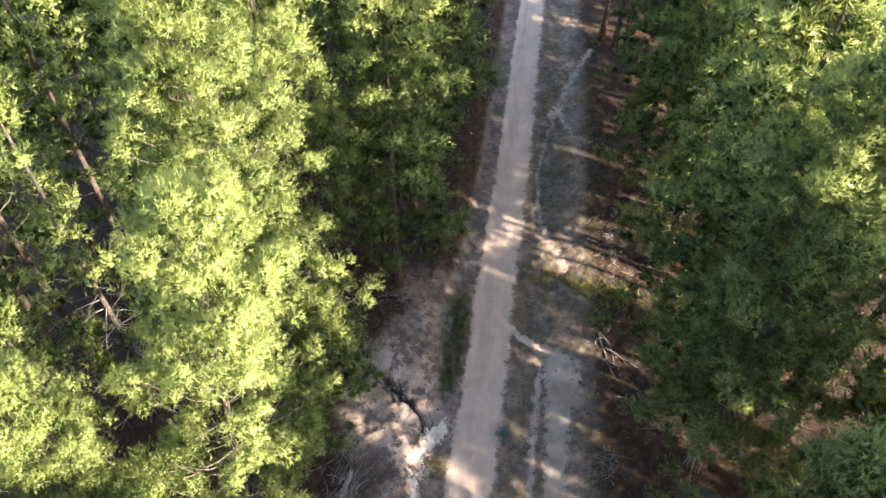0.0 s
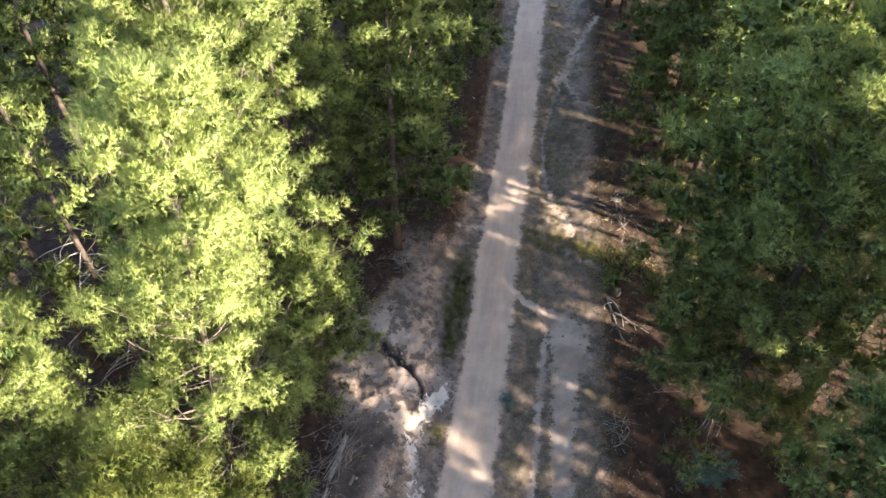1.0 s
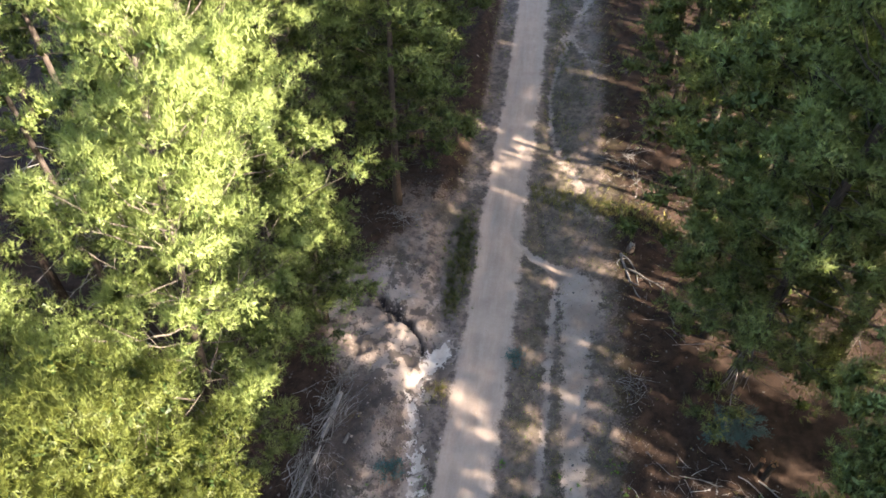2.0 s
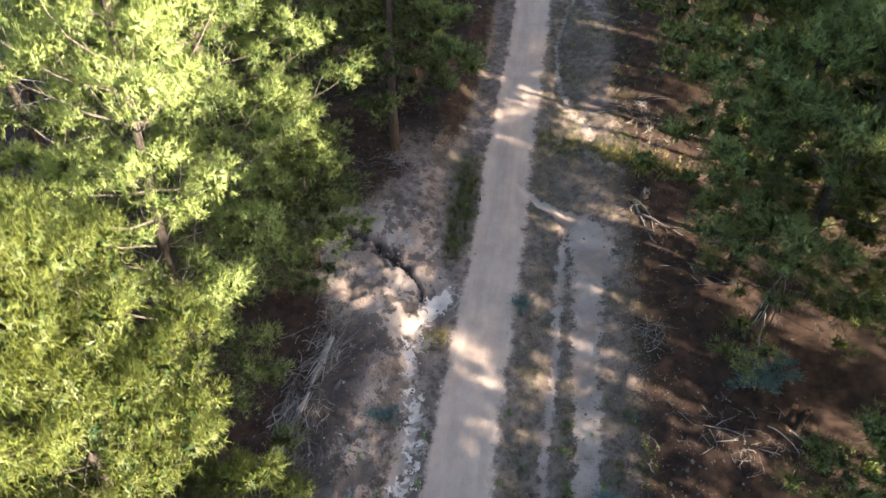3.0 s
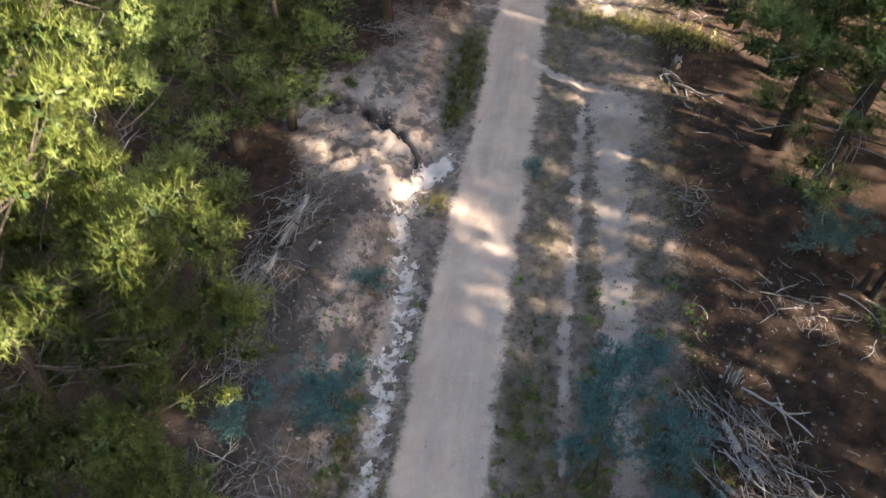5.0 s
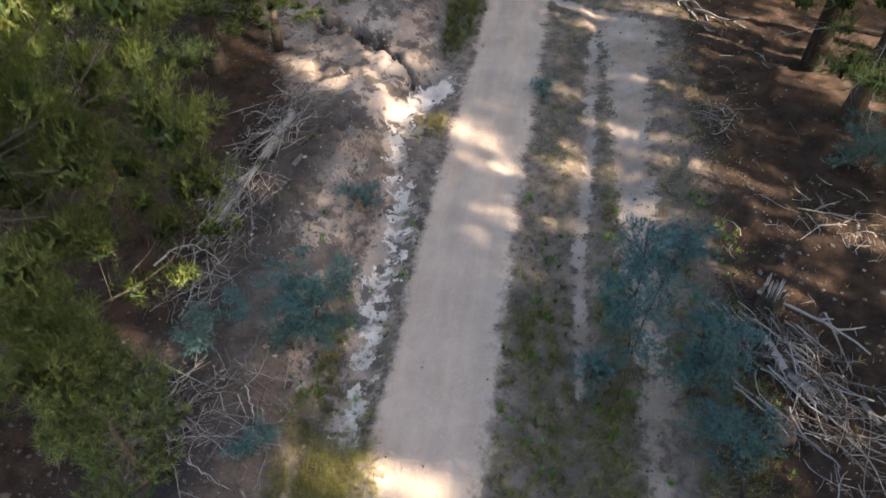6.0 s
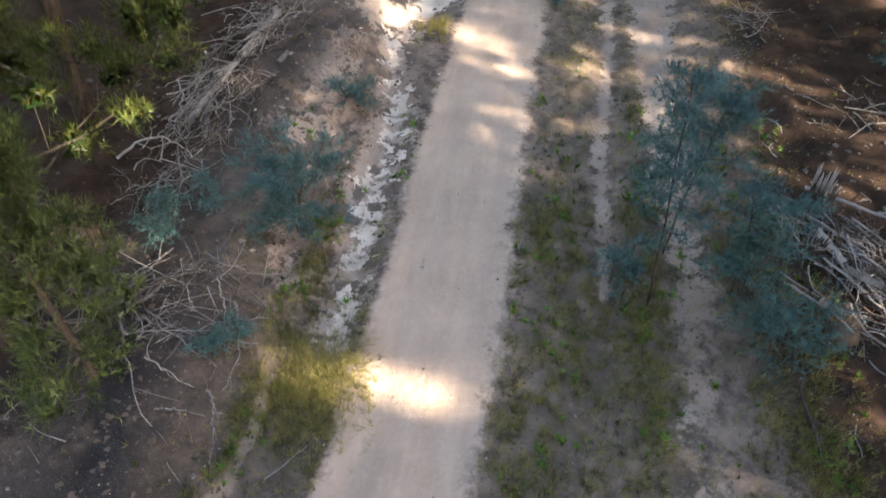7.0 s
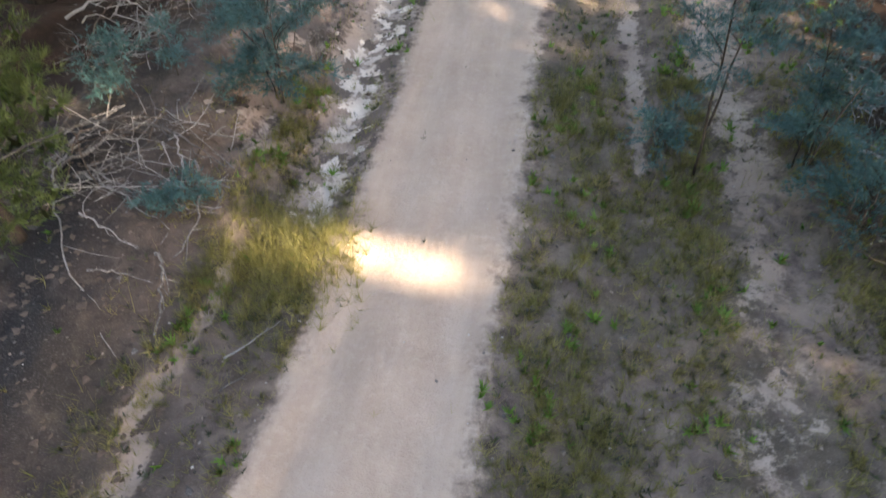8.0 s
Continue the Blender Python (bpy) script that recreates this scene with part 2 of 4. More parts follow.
def tufts(pos, way, out, length, tone, blades, blade_len, blade_w, spread, rng, fill=0, fill_w=0.07):
    """Tufts of thin blades: each sits on an axis from pos along way, its blades facing out. Gives verts, faces, tones, normals."""
    n = len(pos)
    pos, way, out = np.repeat(pos, blades, 0), np.repeat(unit(way), blades, 0), np.repeat(out, blades, 0)
    length, tone = np.repeat(length, blades), np.repeat(tone, blades)
    m = n * blades
    rad = rng.normal(size=(m, 3))
    rad = unit(rad - way * np.sum(rad * way, 1, keepdims=True))
    s = rng.random(m)
    ang = np.radians(spread) * (0.55 + 0.6 * rng.random(m)) * (1.1 - 0.75 * s)
    d = way * np.cos(ang)[:, None] + rad * np.sin(ang)[:, None]
    base = pos + way * (s * length)[:, None]
    side = unit(np.cross(d, out + rng.normal(size=(m, 3)) * 0.45))
    bl = blade_len * (0.7 + 0.5 * rng.random(m))
    w = blade_w * (0.7 + 0.6 * rng.random(m))
    inner = np.arange(m) % blades < fill
    w, bl = np.where(inner, fill_w * (0.7 + 0.6 * rng.random(m)), w), np.where(inner, bl * 0.8, bl)
    v = np.stack([base - side * w[:, None] / 2, base + side * w[:, None] / 2, base + d * bl[:, None]], 1).reshape(-1, 3)
    normal = unit(out + 0.35 * rad + 0.25 * np.cross(side, d))
    return v, np.arange(m * 3).reshape(-1, 3), np.repeat(tone, 3), np.repeat(normal, 3, 0)


# ---- the ground ----
ROAD = ((-60, -9.0), (-20, -4.2), (-6, -2.3), (2, -1.0), (4.2, -0.62), (6.2, -0.24), (9, 0.12), (13, 0.55), (15.3, 0.95), (21.4, 1.95), (30, 2.98), (41, 4.65),
        (57, 6.62), (68, 8.1), (90, 11.2), (140, 18), (3200, 450))
RY, RX = np.array(ROAD).T


def road_x(y):
    """Middle of the track."""
    y = np.asarray(y, float)
    return sum(np.interp(y + o, RY, RX) for o in (-2.5, -1.2, 0.0, 1.2, 2.5)) / 5


HALF = 1.2


def lumps(x, y, scale, seed, octaves=4):
    """Smooth noise from a few turned sine waves, about -1 to 1."""
    r = np.random.default_rng(seed)
    out, amp = np.zeros(np.broadcast(x, y).shape), 1.0
    for k in range(octaves):
        for _ in range(4):
            a, p = r.random() * 6.283, r.random() * 6.283
            f = 6.283 / scale * (0.7 + 0.6 * r.random())
            out = out + amp * 0.35 * np.sin(f * (x * math.cos(a) + y * math.sin(a)) + p + 1.3 * np.sin(f * 0.6 * (y * math.cos(a) - x * math.sin(a)) + 2 * p))
        amp, scale = amp * 0.5, scale * 0.47
    return out


def near_line(x, y, line):
    """Distance to a broken line, and its width there."""
    best, width = np.full(np.shape(x), 1e9), np.zeros(np.shape(x))
    for (ax, ay, aw), (bx, by, bw) in zip(line[:-1], line[1:]):
        dx, dy = bx - ax, by - ay
        s = np.clip(((x - ax) * dx + (y - ay) * dy) / (dx * dx + dy * dy), 0, 1)
        d = np.hypot(x - ax - s * dx, y - ay - s * dy)
        width = np.where(d < best, aw + s * (bw - aw), width)
        best = np.minimum(best, d)
    return best, width


def band(x, y, line, soft=0.5):
    """1 on the line, 0 away from it."""
    d, w = near_line(x, y, line)
    return np.clip(1 - (d - w * (1 - soft)) / (2 * soft * w + 1e-6), 0, 1)


# lines of (x, y, half width)
DITCH = [(-2.0, 6.4, 0.28), (-1.8, 8.5, 0.36), (-1.72, 10, 0.44), (-1.45, 12, 0.42), (-1.3, 13.8, 0.42), (-1.5, 15.4, 0.34), (-1.7, 17.0, 0.34), (-1.2, 18.4, 0.5), (-0.3, 19.4, 0.6)]
CRACK = [(-5.0, 23.4, 0.06), (-4.6, 22.9, 0.10), (-4.25, 23.05, 0.10), (-3.9, 22.5, 0.15), (-3.4, 22.4, 0.2), (-3.1, 21.75, 0.2), (-2.7, 21.6, 0.22), (-2.45, 21.05, 0.22), (-2.0, 20.9, 0.18), (-1.75, 20.4, 0.10), (-1.4, 20.1, 0.06), (-1.25, 19.3, 0.05)]
CRACK_B = [(-4.3, 22.9, 0.14), (-4.8, 22.3, 0.13), (-4.5, 21.9, 0.16), (-3.9, 21.7, 0.1)]
CRACK_C = [(-3.3, 22.3, 0.14), (-3.5, 21.7, 0.15), (-3.0, 21.2, 0.12), (-2.9, 20.7, 0.07)]
SCOUR = [(-6.6, 24.0, 0.9), (-4.6, 23.4, 1.3), (-2.9, 22.4, 2.1), (-2.6, 20.2, 2.4), (-2.4, 18.4, 1.6), (-2.2, 17.0, 1.0)]
WASH = [(-6.2, 23.2, 0.8), (-5.0, 20.6, 1.1), (-4.3, 18.8, 1.1), (-3.4, 19.6, 1.2), (-3.6, 23.8, 1.3), (-1.6, 23.4, 1.1), (-1.2, 21.6, 1.2), (-0.5, 20.3, 0.9), (-0.7, 18.6, 0.9), (-1.3, 16.6, 0.7)]
BANK = [(-2.4, 17.5, 1.1), (-3.1, 15.0, 1.3), (-3.1, 12.0, 1.4), (-3.3, 10.0, 1.2), (-2.8, 7.6, 1.0)]
RILL = [(-2.88, 5.7, 0.04), (-2.92, 4.9, 0.07), (-2.98, 4.4, 0.08), (-3.16, 3.92, 0.09), (-3.17, 3.56, 0.10), (-3.31, 3.36, 0.11), (-3.42, 3.0, 0.10), (-3.42, 2.75, 0.06), (-3.2, 2.6, 0.08), (-3.27, 2.26, 0.12), (-3.4, 1.8, 0.16)]
TRACK_R = [(3.3, 27.1, 0.12), (4.2, 25.6, 0.2), (5.0, 24.9, 0.3), (5.9, 24.3, 0.75), (6.4, 23.2, 1.1), (6.4, 22.0, 1.05), (5.9, 20.2, 0.72), (5.65, 18.5, 0.6), (5.3, 15.5, 0.50), (5.0, 12.2, 0.5), (4.6, 10.6, 0.45), (4.6, 8.0, 0.5), (4.25, 5.7, 0.6), (3.85, 4.3, 0.55), (3.4, 2.4, 0.55)]
TRACK_T = [(5.4, 24.4, 0.15), (5.05, 22.4, 0.27), (4.62, 19.6, 0.3), (4.32, 17.5, 0.26), (4.05, 15.4, 0.25), (3.4, 12.1, 0.28), (3.2, 10.0, 0.25), (2.9, 7.5, 0.15)]
FURROW = [(7.6, 31.0, 0.5), (6.6, 33.5, 0.45), (6.2, 36.5, 0.35), (6.4, 40.5, 0.2), (7.6, 45.5, 0.3), (8.6, 48.5, 0.5), (10.6, 54.0, 0.6), (12.5, 58.0, 0.5)]
FURROW_B = [(7.0, 46.0, 0.3), (8.4, 49.0, 0.45), (9.6, 45.0, 0.4), (12.0, 43.0, 0.35)]
CROSSING = [(0.4, 31.6, 0.35), (2.6, 31.3, 0.6), (5.6, 30.8, 0.5), (8.6, 28.0, 0.4)]
LOAM = [(-3.6, 16.6, 0.9), (-4.2, 14.6, 0.9), (-4.8, 12.5, 0.8), (-5.2, 10.0, 0.9), (-5.0, 7.5, 0.8)]

HUMUS = [(-5.6, 8.0, 0.9), (-5.0, 5.8, 1.5), (-4.9, 3.8, 1.8), (-5.0, 1.0, 2.2)]


def ground_z(x, y):
    x, y = np.asarray(x, float), np.asarray(y, float)
    u = x - road_x(y)
    near = np.exp(-np.maximum(np.hypot(x, y - 20) - 45, 0) / 25)
    left = np.clip((-u - 2.0) / 2.2, 0, 1)
    right = np.clip((u - 1.5) / 6.0, 0, 1)
    z = 0.55 * left ** 2 * (3 - 2 * left) + 0.32 * right ** 2 * (3 - 2 * right)
    off = np.clip((np.abs(u) - 1.1) / 1.2, 0, 1)
    z = z + off * near * (0.10 * lumps(x, y, 5.5, 3, 3) + 0.045 * lumps(x, y, 1.3, 4, 3))
    z = z + (1 - off) * (0.03 - 0.035 * np.exp(-((np.abs(u) - 0.62) / 0.26) ** 2) + 0.012 * lumps(x, y, 0.9, 9, 3))
    z = z - 0.17 * band(x, y, DITCH, 0.8) - 0.55 * band(x, y, CRACK, 0.45) - 0.22 * band(x, y, CRACK_B, 0.5) - 0.22 * band(x, y, CRACK_C, 0.5) - 0.06 * band(x, y, RILL, 0.8)
    z = z - 0.07 * band(x, y, TRACK_R, 0.5) - 0.06 * band(x, y, TRACK_T, 0.5) - 0.14 * band(x, y, FURROW, 0.6)
    z = z + 0.07 * np.maximum(band(x, y, SCOUR), band(x, y, BANK)) * (lumps(x, y, 0.8, 12, 3) + 0.8 * np.sign(lumps(x, y, 1.7, 14, 2)))
    return z


def spaced(stops):
    """Grid lines: (from, to, step) in a row."""
    out = []
    for a, b, s in stops:
        out += list(np.arange(a, b, s))
    return np.array(out + [stops[-1][1]])


GX = np.concatenate([-np.geomspace(3000, 22, 14), spaced([(-20, -9, 0.5), (-9, -5.6, 0.16), (-5.6, 7.6, 0.11), (7.6, 13.5, 0.16), (13.5, 30, 0.5)]), np.geomspace(33, 3000, 14)])
GY = np.concatenate([-np.geomspace(3000, 14, 14), spaced([(-12, 1.4, 0.5), (1.4, 24.5, 0.12), (24.5, 40, 0.18), (40, 75, 0.35)]), np.geomspace(78, 3000, 16)])
gx, gy = np.meshgrid(GX, GY)
gz = ground_z(gx, gy)
gu = gx - road_x(gy)
edge = HALF + 0.10 * lumps(gx, gy, 2.5, 21, 3)
kinds = {"across": gu}
kinds["gravel"] = np.clip(0.5 + (edge - np.abs(gu)) / np.where(gu > 0, 1.15, 0.7), 0, 1)
kinds["gravel"] = np.maximum(kinds["gravel"], 0.55 * band(gx, gy, CROSSING, 0.9))
kinds["clay"] = np.clip(np.maximum.reduce([0.85 * band(gx, gy, SCOUR, 0.9), 0.66 * band(gx, gy, WASH, 1.0), 0.60 * band(gx, gy, BANK, 1.0), np.where(gy < 7, 0.50, np.where(gy < 10, 0.62, 0.92)) * band(gx, gy, [(a, b, w * (1.15 if b < 9 else 1.0)) for a, b, w in TRACK_R], 0.95), 0.66 * band(gx, gy, TRACK_T, 0.95),
                                           1.1 * band(gx, gy, RILL, 0.6), 0.36 * band(gx, gy, [(a, b, w + 0.35) for a, b, w in RILL], 1.0), 0.62 * band(gx, gy, FURROW, 1.0), 0.52 * band(gx, gy, FURROW_B, 1.0), 0.85 * band(gx, gy, [(a, b, w * 1.7) for a, b, w in DITCH], 1.0),
                                           0.55 * np.exp(-((gx + 1.4) / 0.7) ** 2 - ((gy - 26.5) / 2.2) ** 2)]), 0, 1)
kinds["white"] = np.clip(0.60 * band(gx, gy, DITCH, 0.9) + 0.3 * np.exp(-((gx + 0.75) / 0.34) ** 2 - ((gy - 18.9) / 0.55) ** 2) + 0.38 * np.exp(-((gx + 0.2) / 0.3) ** 2 - ((gy - 19.5) / 0.4) ** 2), 0, 1)
kinds["plates"] = np.clip(1.6 * np.maximum.reduce([band(gx, gy, SCOUR, 0.9), 0.4 * band(gx, gy, WASH, 0.9), band(gx, gy, BANK, 1.0), band(gx, gy, [(a, b, w * 1.5) for a, b, w in DITCH], 1.0)]), 0, 1)
# real dark loam and humus, plus painted shade down in the cracks
kinds["loam_and_shade"] = np.clip(np.maximum.reduce([band(gx, gy, CRACK, 0.5), 0.8 * band(gx, gy, CRACK_B, 0.6), 0.8 * band(gx, gy, CRACK_C, 0.6), 0.75 * band(gx, gy, LOAM, 0.9), band(gx, gy, HUMUS, 0.9) * (1 - band(gx, gy, [(a, b, w * 1.3) for a, b, w in RILL], 0.6))]), 0, 1)
# where litter lies under the pines; its dark colour also carries their shade
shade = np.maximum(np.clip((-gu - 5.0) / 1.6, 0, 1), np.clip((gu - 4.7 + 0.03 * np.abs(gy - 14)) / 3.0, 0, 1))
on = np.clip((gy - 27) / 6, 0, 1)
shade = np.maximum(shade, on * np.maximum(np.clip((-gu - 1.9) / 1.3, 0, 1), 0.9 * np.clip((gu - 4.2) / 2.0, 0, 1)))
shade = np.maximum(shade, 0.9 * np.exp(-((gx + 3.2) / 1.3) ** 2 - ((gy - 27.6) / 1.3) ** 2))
kinds["shaded_litter"] = np.clip(shade * (1 - 0.8 * band(gx, gy, WASH, 0.9)), 0, 1)
weedy = np.exp(-((gu - 2.0) / 0.75) ** 2) + 0.9 * np.exp(-((gu - 4.0 + 0.03 * (gy - 10)) / 0.5) ** 2) + 0.55 * np.exp(-((gu - 6.2) / 1.1) ** 2)
weedy = weedy + 1.1 * np.exp(-((gu + 1.95) / 0.55) ** 2 - ((gy - 25.4) / 3.0) ** 4) + 0.9 * np.exp(-((gx + 2.3) / 0.9) ** 2 - ((gy - 5.2) / 1.5) ** 2)
weedy = weedy + 0.30 * np.exp(-((gu - 4.2) / 2.4) ** 2) * (gu > 0) + 0.6 * np.exp(-((gu + 2.6) / 0.8) ** 2) * (gy > 24) + 0.6 * np.exp(-((gu + 2.6) / 0.35) ** 2) * (gy < 15)
weedy = weedy + 0.7 * np.exp(-((gx - 7.5) / 2.5) ** 2 - ((gy - 29) / 1.5) ** 2) + 0.8 * np.exp(-((gu - 3.2) / 1.4) ** 2 - ((gy - 41) / 5) ** 2)
kinds["weed"] = np.clip(weedy * (0.75 + 0.25 * lumps(gx, gy, 3.0, 31, 3)), 0, 1)

nx, ny = len(GX), len(GY)
gi, gj = np.meshgrid(np.arange(ny - 1), np.arange(nx - 1), indexing="ij")
quads = np.stack([gi * nx + gj, gi * nx + gj + 1, (gi + 1) * nx + gj + 1, (gi + 1) * nx + gj], -1).reshape(-1, 4)
verts = np.stack([gx, gy, gz], -1).reshape(-1, 3)
mid_u = (gu[:-1, :-1] + gu[1:, 1:]).ravel() / 2
on_road = (np.abs(mid_u) < edge[:-1, :-1].ravel())


def sheet(name, chosen):
    used = np.unique(quads[chosen])
    where = np.zeros(len(verts), np.int32)
    where[used] = np.arange(len(used))
    me = mesh_from(name, verts[used], where[quads[chosen]], SOIL, smooth=True)
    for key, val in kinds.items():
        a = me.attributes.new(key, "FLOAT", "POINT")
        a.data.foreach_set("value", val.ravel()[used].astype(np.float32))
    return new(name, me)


tagged(sheet("ground", ~on_road), "bare brown forest soil with shade-darkened needle litter, clay scours and weeds", "ground", kind="structure")
tagged(sheet("road", on_road), "narrow pale gravel forest track with faint wheel ruts", "track", kind="structure")


def at_ground(x, y, sink=0.0):
    return float(ground_z(x, y)) - sink


# ---- pines ----


def clumps_mesh(at, size, way, tone, radius, needles, needle_len, needle_w, fill, upright, rng, tuft=12, fill_w=0.24):
    """Needle clumps: long needles in brushes on short shoots, with darkened fill blades inside as painted shade."""
    n = len(at)
    axis = unit(np.stack([at[:, 0], at[:, 1], np.full(n, 0.35 * radius)], -1))
    shoots = max(4, needles // tuft)
    per = needles // shoots
    own = np.repeat(np.arange(n), shoots)
    d0 = unit(rng.normal(size=(len(own), 3)) + np.array((0, 0, 0.40)) + 0.45 * axis[own])
    swell = np.repeat(0.8 + 0.35 * rng.random(n), shoots)
    base = d0 + way[own] * (0.55 * np.sum(d0 * way[own], -1, keepdims=True))
    base[:, 2] *= 0.66
    base = at[own] + base * (size[own] * swell * (0.30 + 0.68 * rng.random(len(own)) ** 0.6))[:, None]
    grow = unit(d0 + 0.35 * rng.normal(size=d0.shape) + 0.25 * way[own] + np.array((0, 0, upright)))
    # shoots that point up get a lighter tone, as painted top light
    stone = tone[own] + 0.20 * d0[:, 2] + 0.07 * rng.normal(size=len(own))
    idx = np.repeat(np.arange(len(own)), per)
    m = len(idx)
    along = rng.random(m)
    spread = rng.normal(size=(m, 3))
    spread = unit(spread - grow[idx] * np.sum(spread * grow[idx], 1, keepdims=True))
    open_by = np.radians(24 + 58 * rng.random(m)) * (1.15 - 0.6 * along)
    d = grow[idx] * np.cos(open_by)[:, None] + spread * np.sin(open_by)[:, None]
    start = base[idx] + grow[idx] * (along * needle_len * 0.8)[:, None]
    side = unit(np.cross(d, rng.normal(size=(m, 3))))
    ln, w = needle_len * (0.7 + 0.55 * rng.random(m)), needle_w * (0.7 + 0.6 * rng.random(m))
    v = np.stack([start - side * w[:, None] / 2, start + side * w[:, None] / 2, start + d * ln[:, None]], 1).reshape(-1, 3)
    nrm = np.repeat(unit(d0[idx] + 0.22 * d + 0.35 * axis[own][idx] + np.array((0, 0, 0.25))), 3, 0)
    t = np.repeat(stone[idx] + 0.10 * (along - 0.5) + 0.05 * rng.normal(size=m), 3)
    # wide fill blades inside each clump, toned down to paint its inner shade
    k = np.repeat(np.arange(n), fill)
    o = unit(rng.normal(size=(len(k), 3)))
    c = o * (size[k] * 0.50 * rng.random(len(k)) ** 0.4)[:, None]
    c[:, 2] *= 0.6
    c = at[k] + c
    e, g = unit(rng.normal(size=(len(k), 3))), rng.normal(size=(len(k), 3))
    g = unit(np.cross(e, g))
    long, wide = needle_len * (0.6 + 0.5 * rng.random(len(k))), size[k] * fill_w * (0.75 + 0.5 * rng.random(len(k)))
    v2 = np.stack([c - g * wide[:, None] / 2 - e * long[:, None] / 2, c + g * wide[:, None] / 2 - e * long[:, None] / 2, c + e * long[:, None]], 1).reshape(-1, 3)
    n2 = np.repeat(unit(o + 0.3 * axis[k]), 3, 0)
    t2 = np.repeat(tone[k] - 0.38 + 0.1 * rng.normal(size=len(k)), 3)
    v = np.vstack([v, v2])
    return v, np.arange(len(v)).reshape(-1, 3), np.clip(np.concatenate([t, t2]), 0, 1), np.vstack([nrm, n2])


def pine_parts(seed, height, radius, low, leaders, needles, clumps, needle_len, needle_w, fill, dead, detail, puff, olive=0.0, fullness=1.0, bare=False, upright=0.35, shift=0.0, inner=0.46, tiers=1.0, tuft=12, fill_w=0.24):
    """Meshes of one pine: trunk, branches, crown. low: where the crown starts, as a share of the height."""
    rng = np.random.default_rng(seed)
    zs = np.linspace(0, height * 0.985, 16 if detail else 7)
    sway = np.stack([0.012 * height * np.sin(zs / height * 3 + rng.random() * 6), 0.012 * height * np.sin(zs / height * 2.4 + rng.random() * 6), zs], -1)
    sway[:, :2] -= sway[0, :2]
    r0 = 0.0085 * height + 0.02
    trunk_r = r0 * (1 - zs / height) ** 0.8 + 0.012
    trunk_r[0] *= 1.35
    trunk = [(sway, trunk_r, 12 if detail else 6)]
    limbs, dead_limbs, P, W, S, T = [], [], [], [], [], []

    def on_trunk(z):
        return np.array([np.interp(z, zs, sway[:, 0]), np.interp(z, zs, sway[:, 1]), z])

    def clump(at, way, tone, size=1.0):
        P.append(at), W.append(way), S.append(puff * size * (0.7 + 0.6 * rng.random())), T.append(tone + shift + rng.normal() * 0.10)

    z = height * low
    while z < height * 0.965:
        s = (z - height * low) / (height * (1 - low))
        reach = radius * ((1 - s) ** 0.62 * 0.92 + 0.08) * (0.84 + 0.16 * min(1, s / 0.22))
        count = rng.integers(4, 7) if detail else rng.integers(4, 6)
        turn = rng.random() * 6.283
        for k in range(count):
            if rng.random() > fullness:
                continue
            az = turn + k * 6.283 / count + rng.normal() * 0.25
            ln = reach * (0.45 + 0.75 * rng.random())
            rise = math.radians(4 + 46 * s + rng.normal() * 10)
            out = np.array([math.cos(az), math.sin(az), 0.0])
            q = np.linspace(0, 1, 7 if detail else 4)
            arc = on_trunk(z)[None] + out[None] * (ln * q * math.cos(rise))[:, None]
            arc[:, 2] += ln * (q * math.sin(rise) + 0.22 * q ** 2.2 - 0.10 * np.sin(q * 3.1) * (1 - s))
            arc[1:, :2] += np.cumsum(rng.normal(size=(len(q) - 1, 2)) * 0.03 * ln, 0)
            limbs.append((arc[:: 3 if bare else 1], ((0.008 + 0.007 * ln) * (1 - 0.85 * q))[:: 3 if bare else 1], 5 if detail else 3))
            m = max(2, int(clumps * (0.35 + ln / 2.6)))
            flip = rng.integers(0, 2) * 2 - 1
            for i in range(m):
                f = inner + (1 - inner) * (i + 0.3 + 0.4 * rng.random()) / m
                here = np.array([np.interp(f, q, arc[:, c]) for c in range(3)])
                along = unit(arc[-1] - arc[-3])
                flip = -flip
                side = unit(np.cross(along, (0, 0, 1))) * flip
                far = ln * 0.42 * (1.08 - f) + 0.16
                to = here + (side * (0.5 + 0.6 * rng.random()) + along * 0.35) * far * (0.4 + 0.9 * rng.random()) + np.array((0, 0, 0.10 + 0.22 * rng.random()))
                if detail:
                    limbs.append((np.stack([here, (here + to) / 2 - np.array((0, 0, 0.03)), to]), (0.013, 0.010, 0.006), 3))
                # tone lightens outwards and upwards: light and shade put into the needle colour
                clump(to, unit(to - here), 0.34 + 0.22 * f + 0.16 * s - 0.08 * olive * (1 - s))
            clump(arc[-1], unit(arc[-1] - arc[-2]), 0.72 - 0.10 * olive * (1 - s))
        z += (1.05 - 0.50 * s) * (1.0 if detail else 1.25) * tiers * height / 22
    upper = sway[len(zs) * 3 // 5:]
    limbs.append((upper, trunk_r[len(zs) * 3 // 5:] + 0.008, 6))
    for k in range(leaders):
        tip = on_trunk(height * 0.95) + np.array((rng.normal() * 0.5, rng.normal() * 0.5, 0)) * (k > 0)
        if k:
            limbs.append((np.stack([on_trunk(height * 0.88), (on_trunk(height * 0.9) + tip) / 2, tip]), (0.03, 0.024, 0.012), 4))
        for i in range(4):
            # leader tip stays light where shift darkens the tree, as a painted sunlit tip
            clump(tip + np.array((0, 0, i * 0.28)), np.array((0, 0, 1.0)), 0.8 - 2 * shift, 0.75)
    for k in range(dead):
        z = height * (0.07 + (low + 0.12) * rng.random())
        az, ln = rng.random() * 6.283, 0.6 + 1.9 * rng.random()
        q = np.linspace(0, 1, 5)
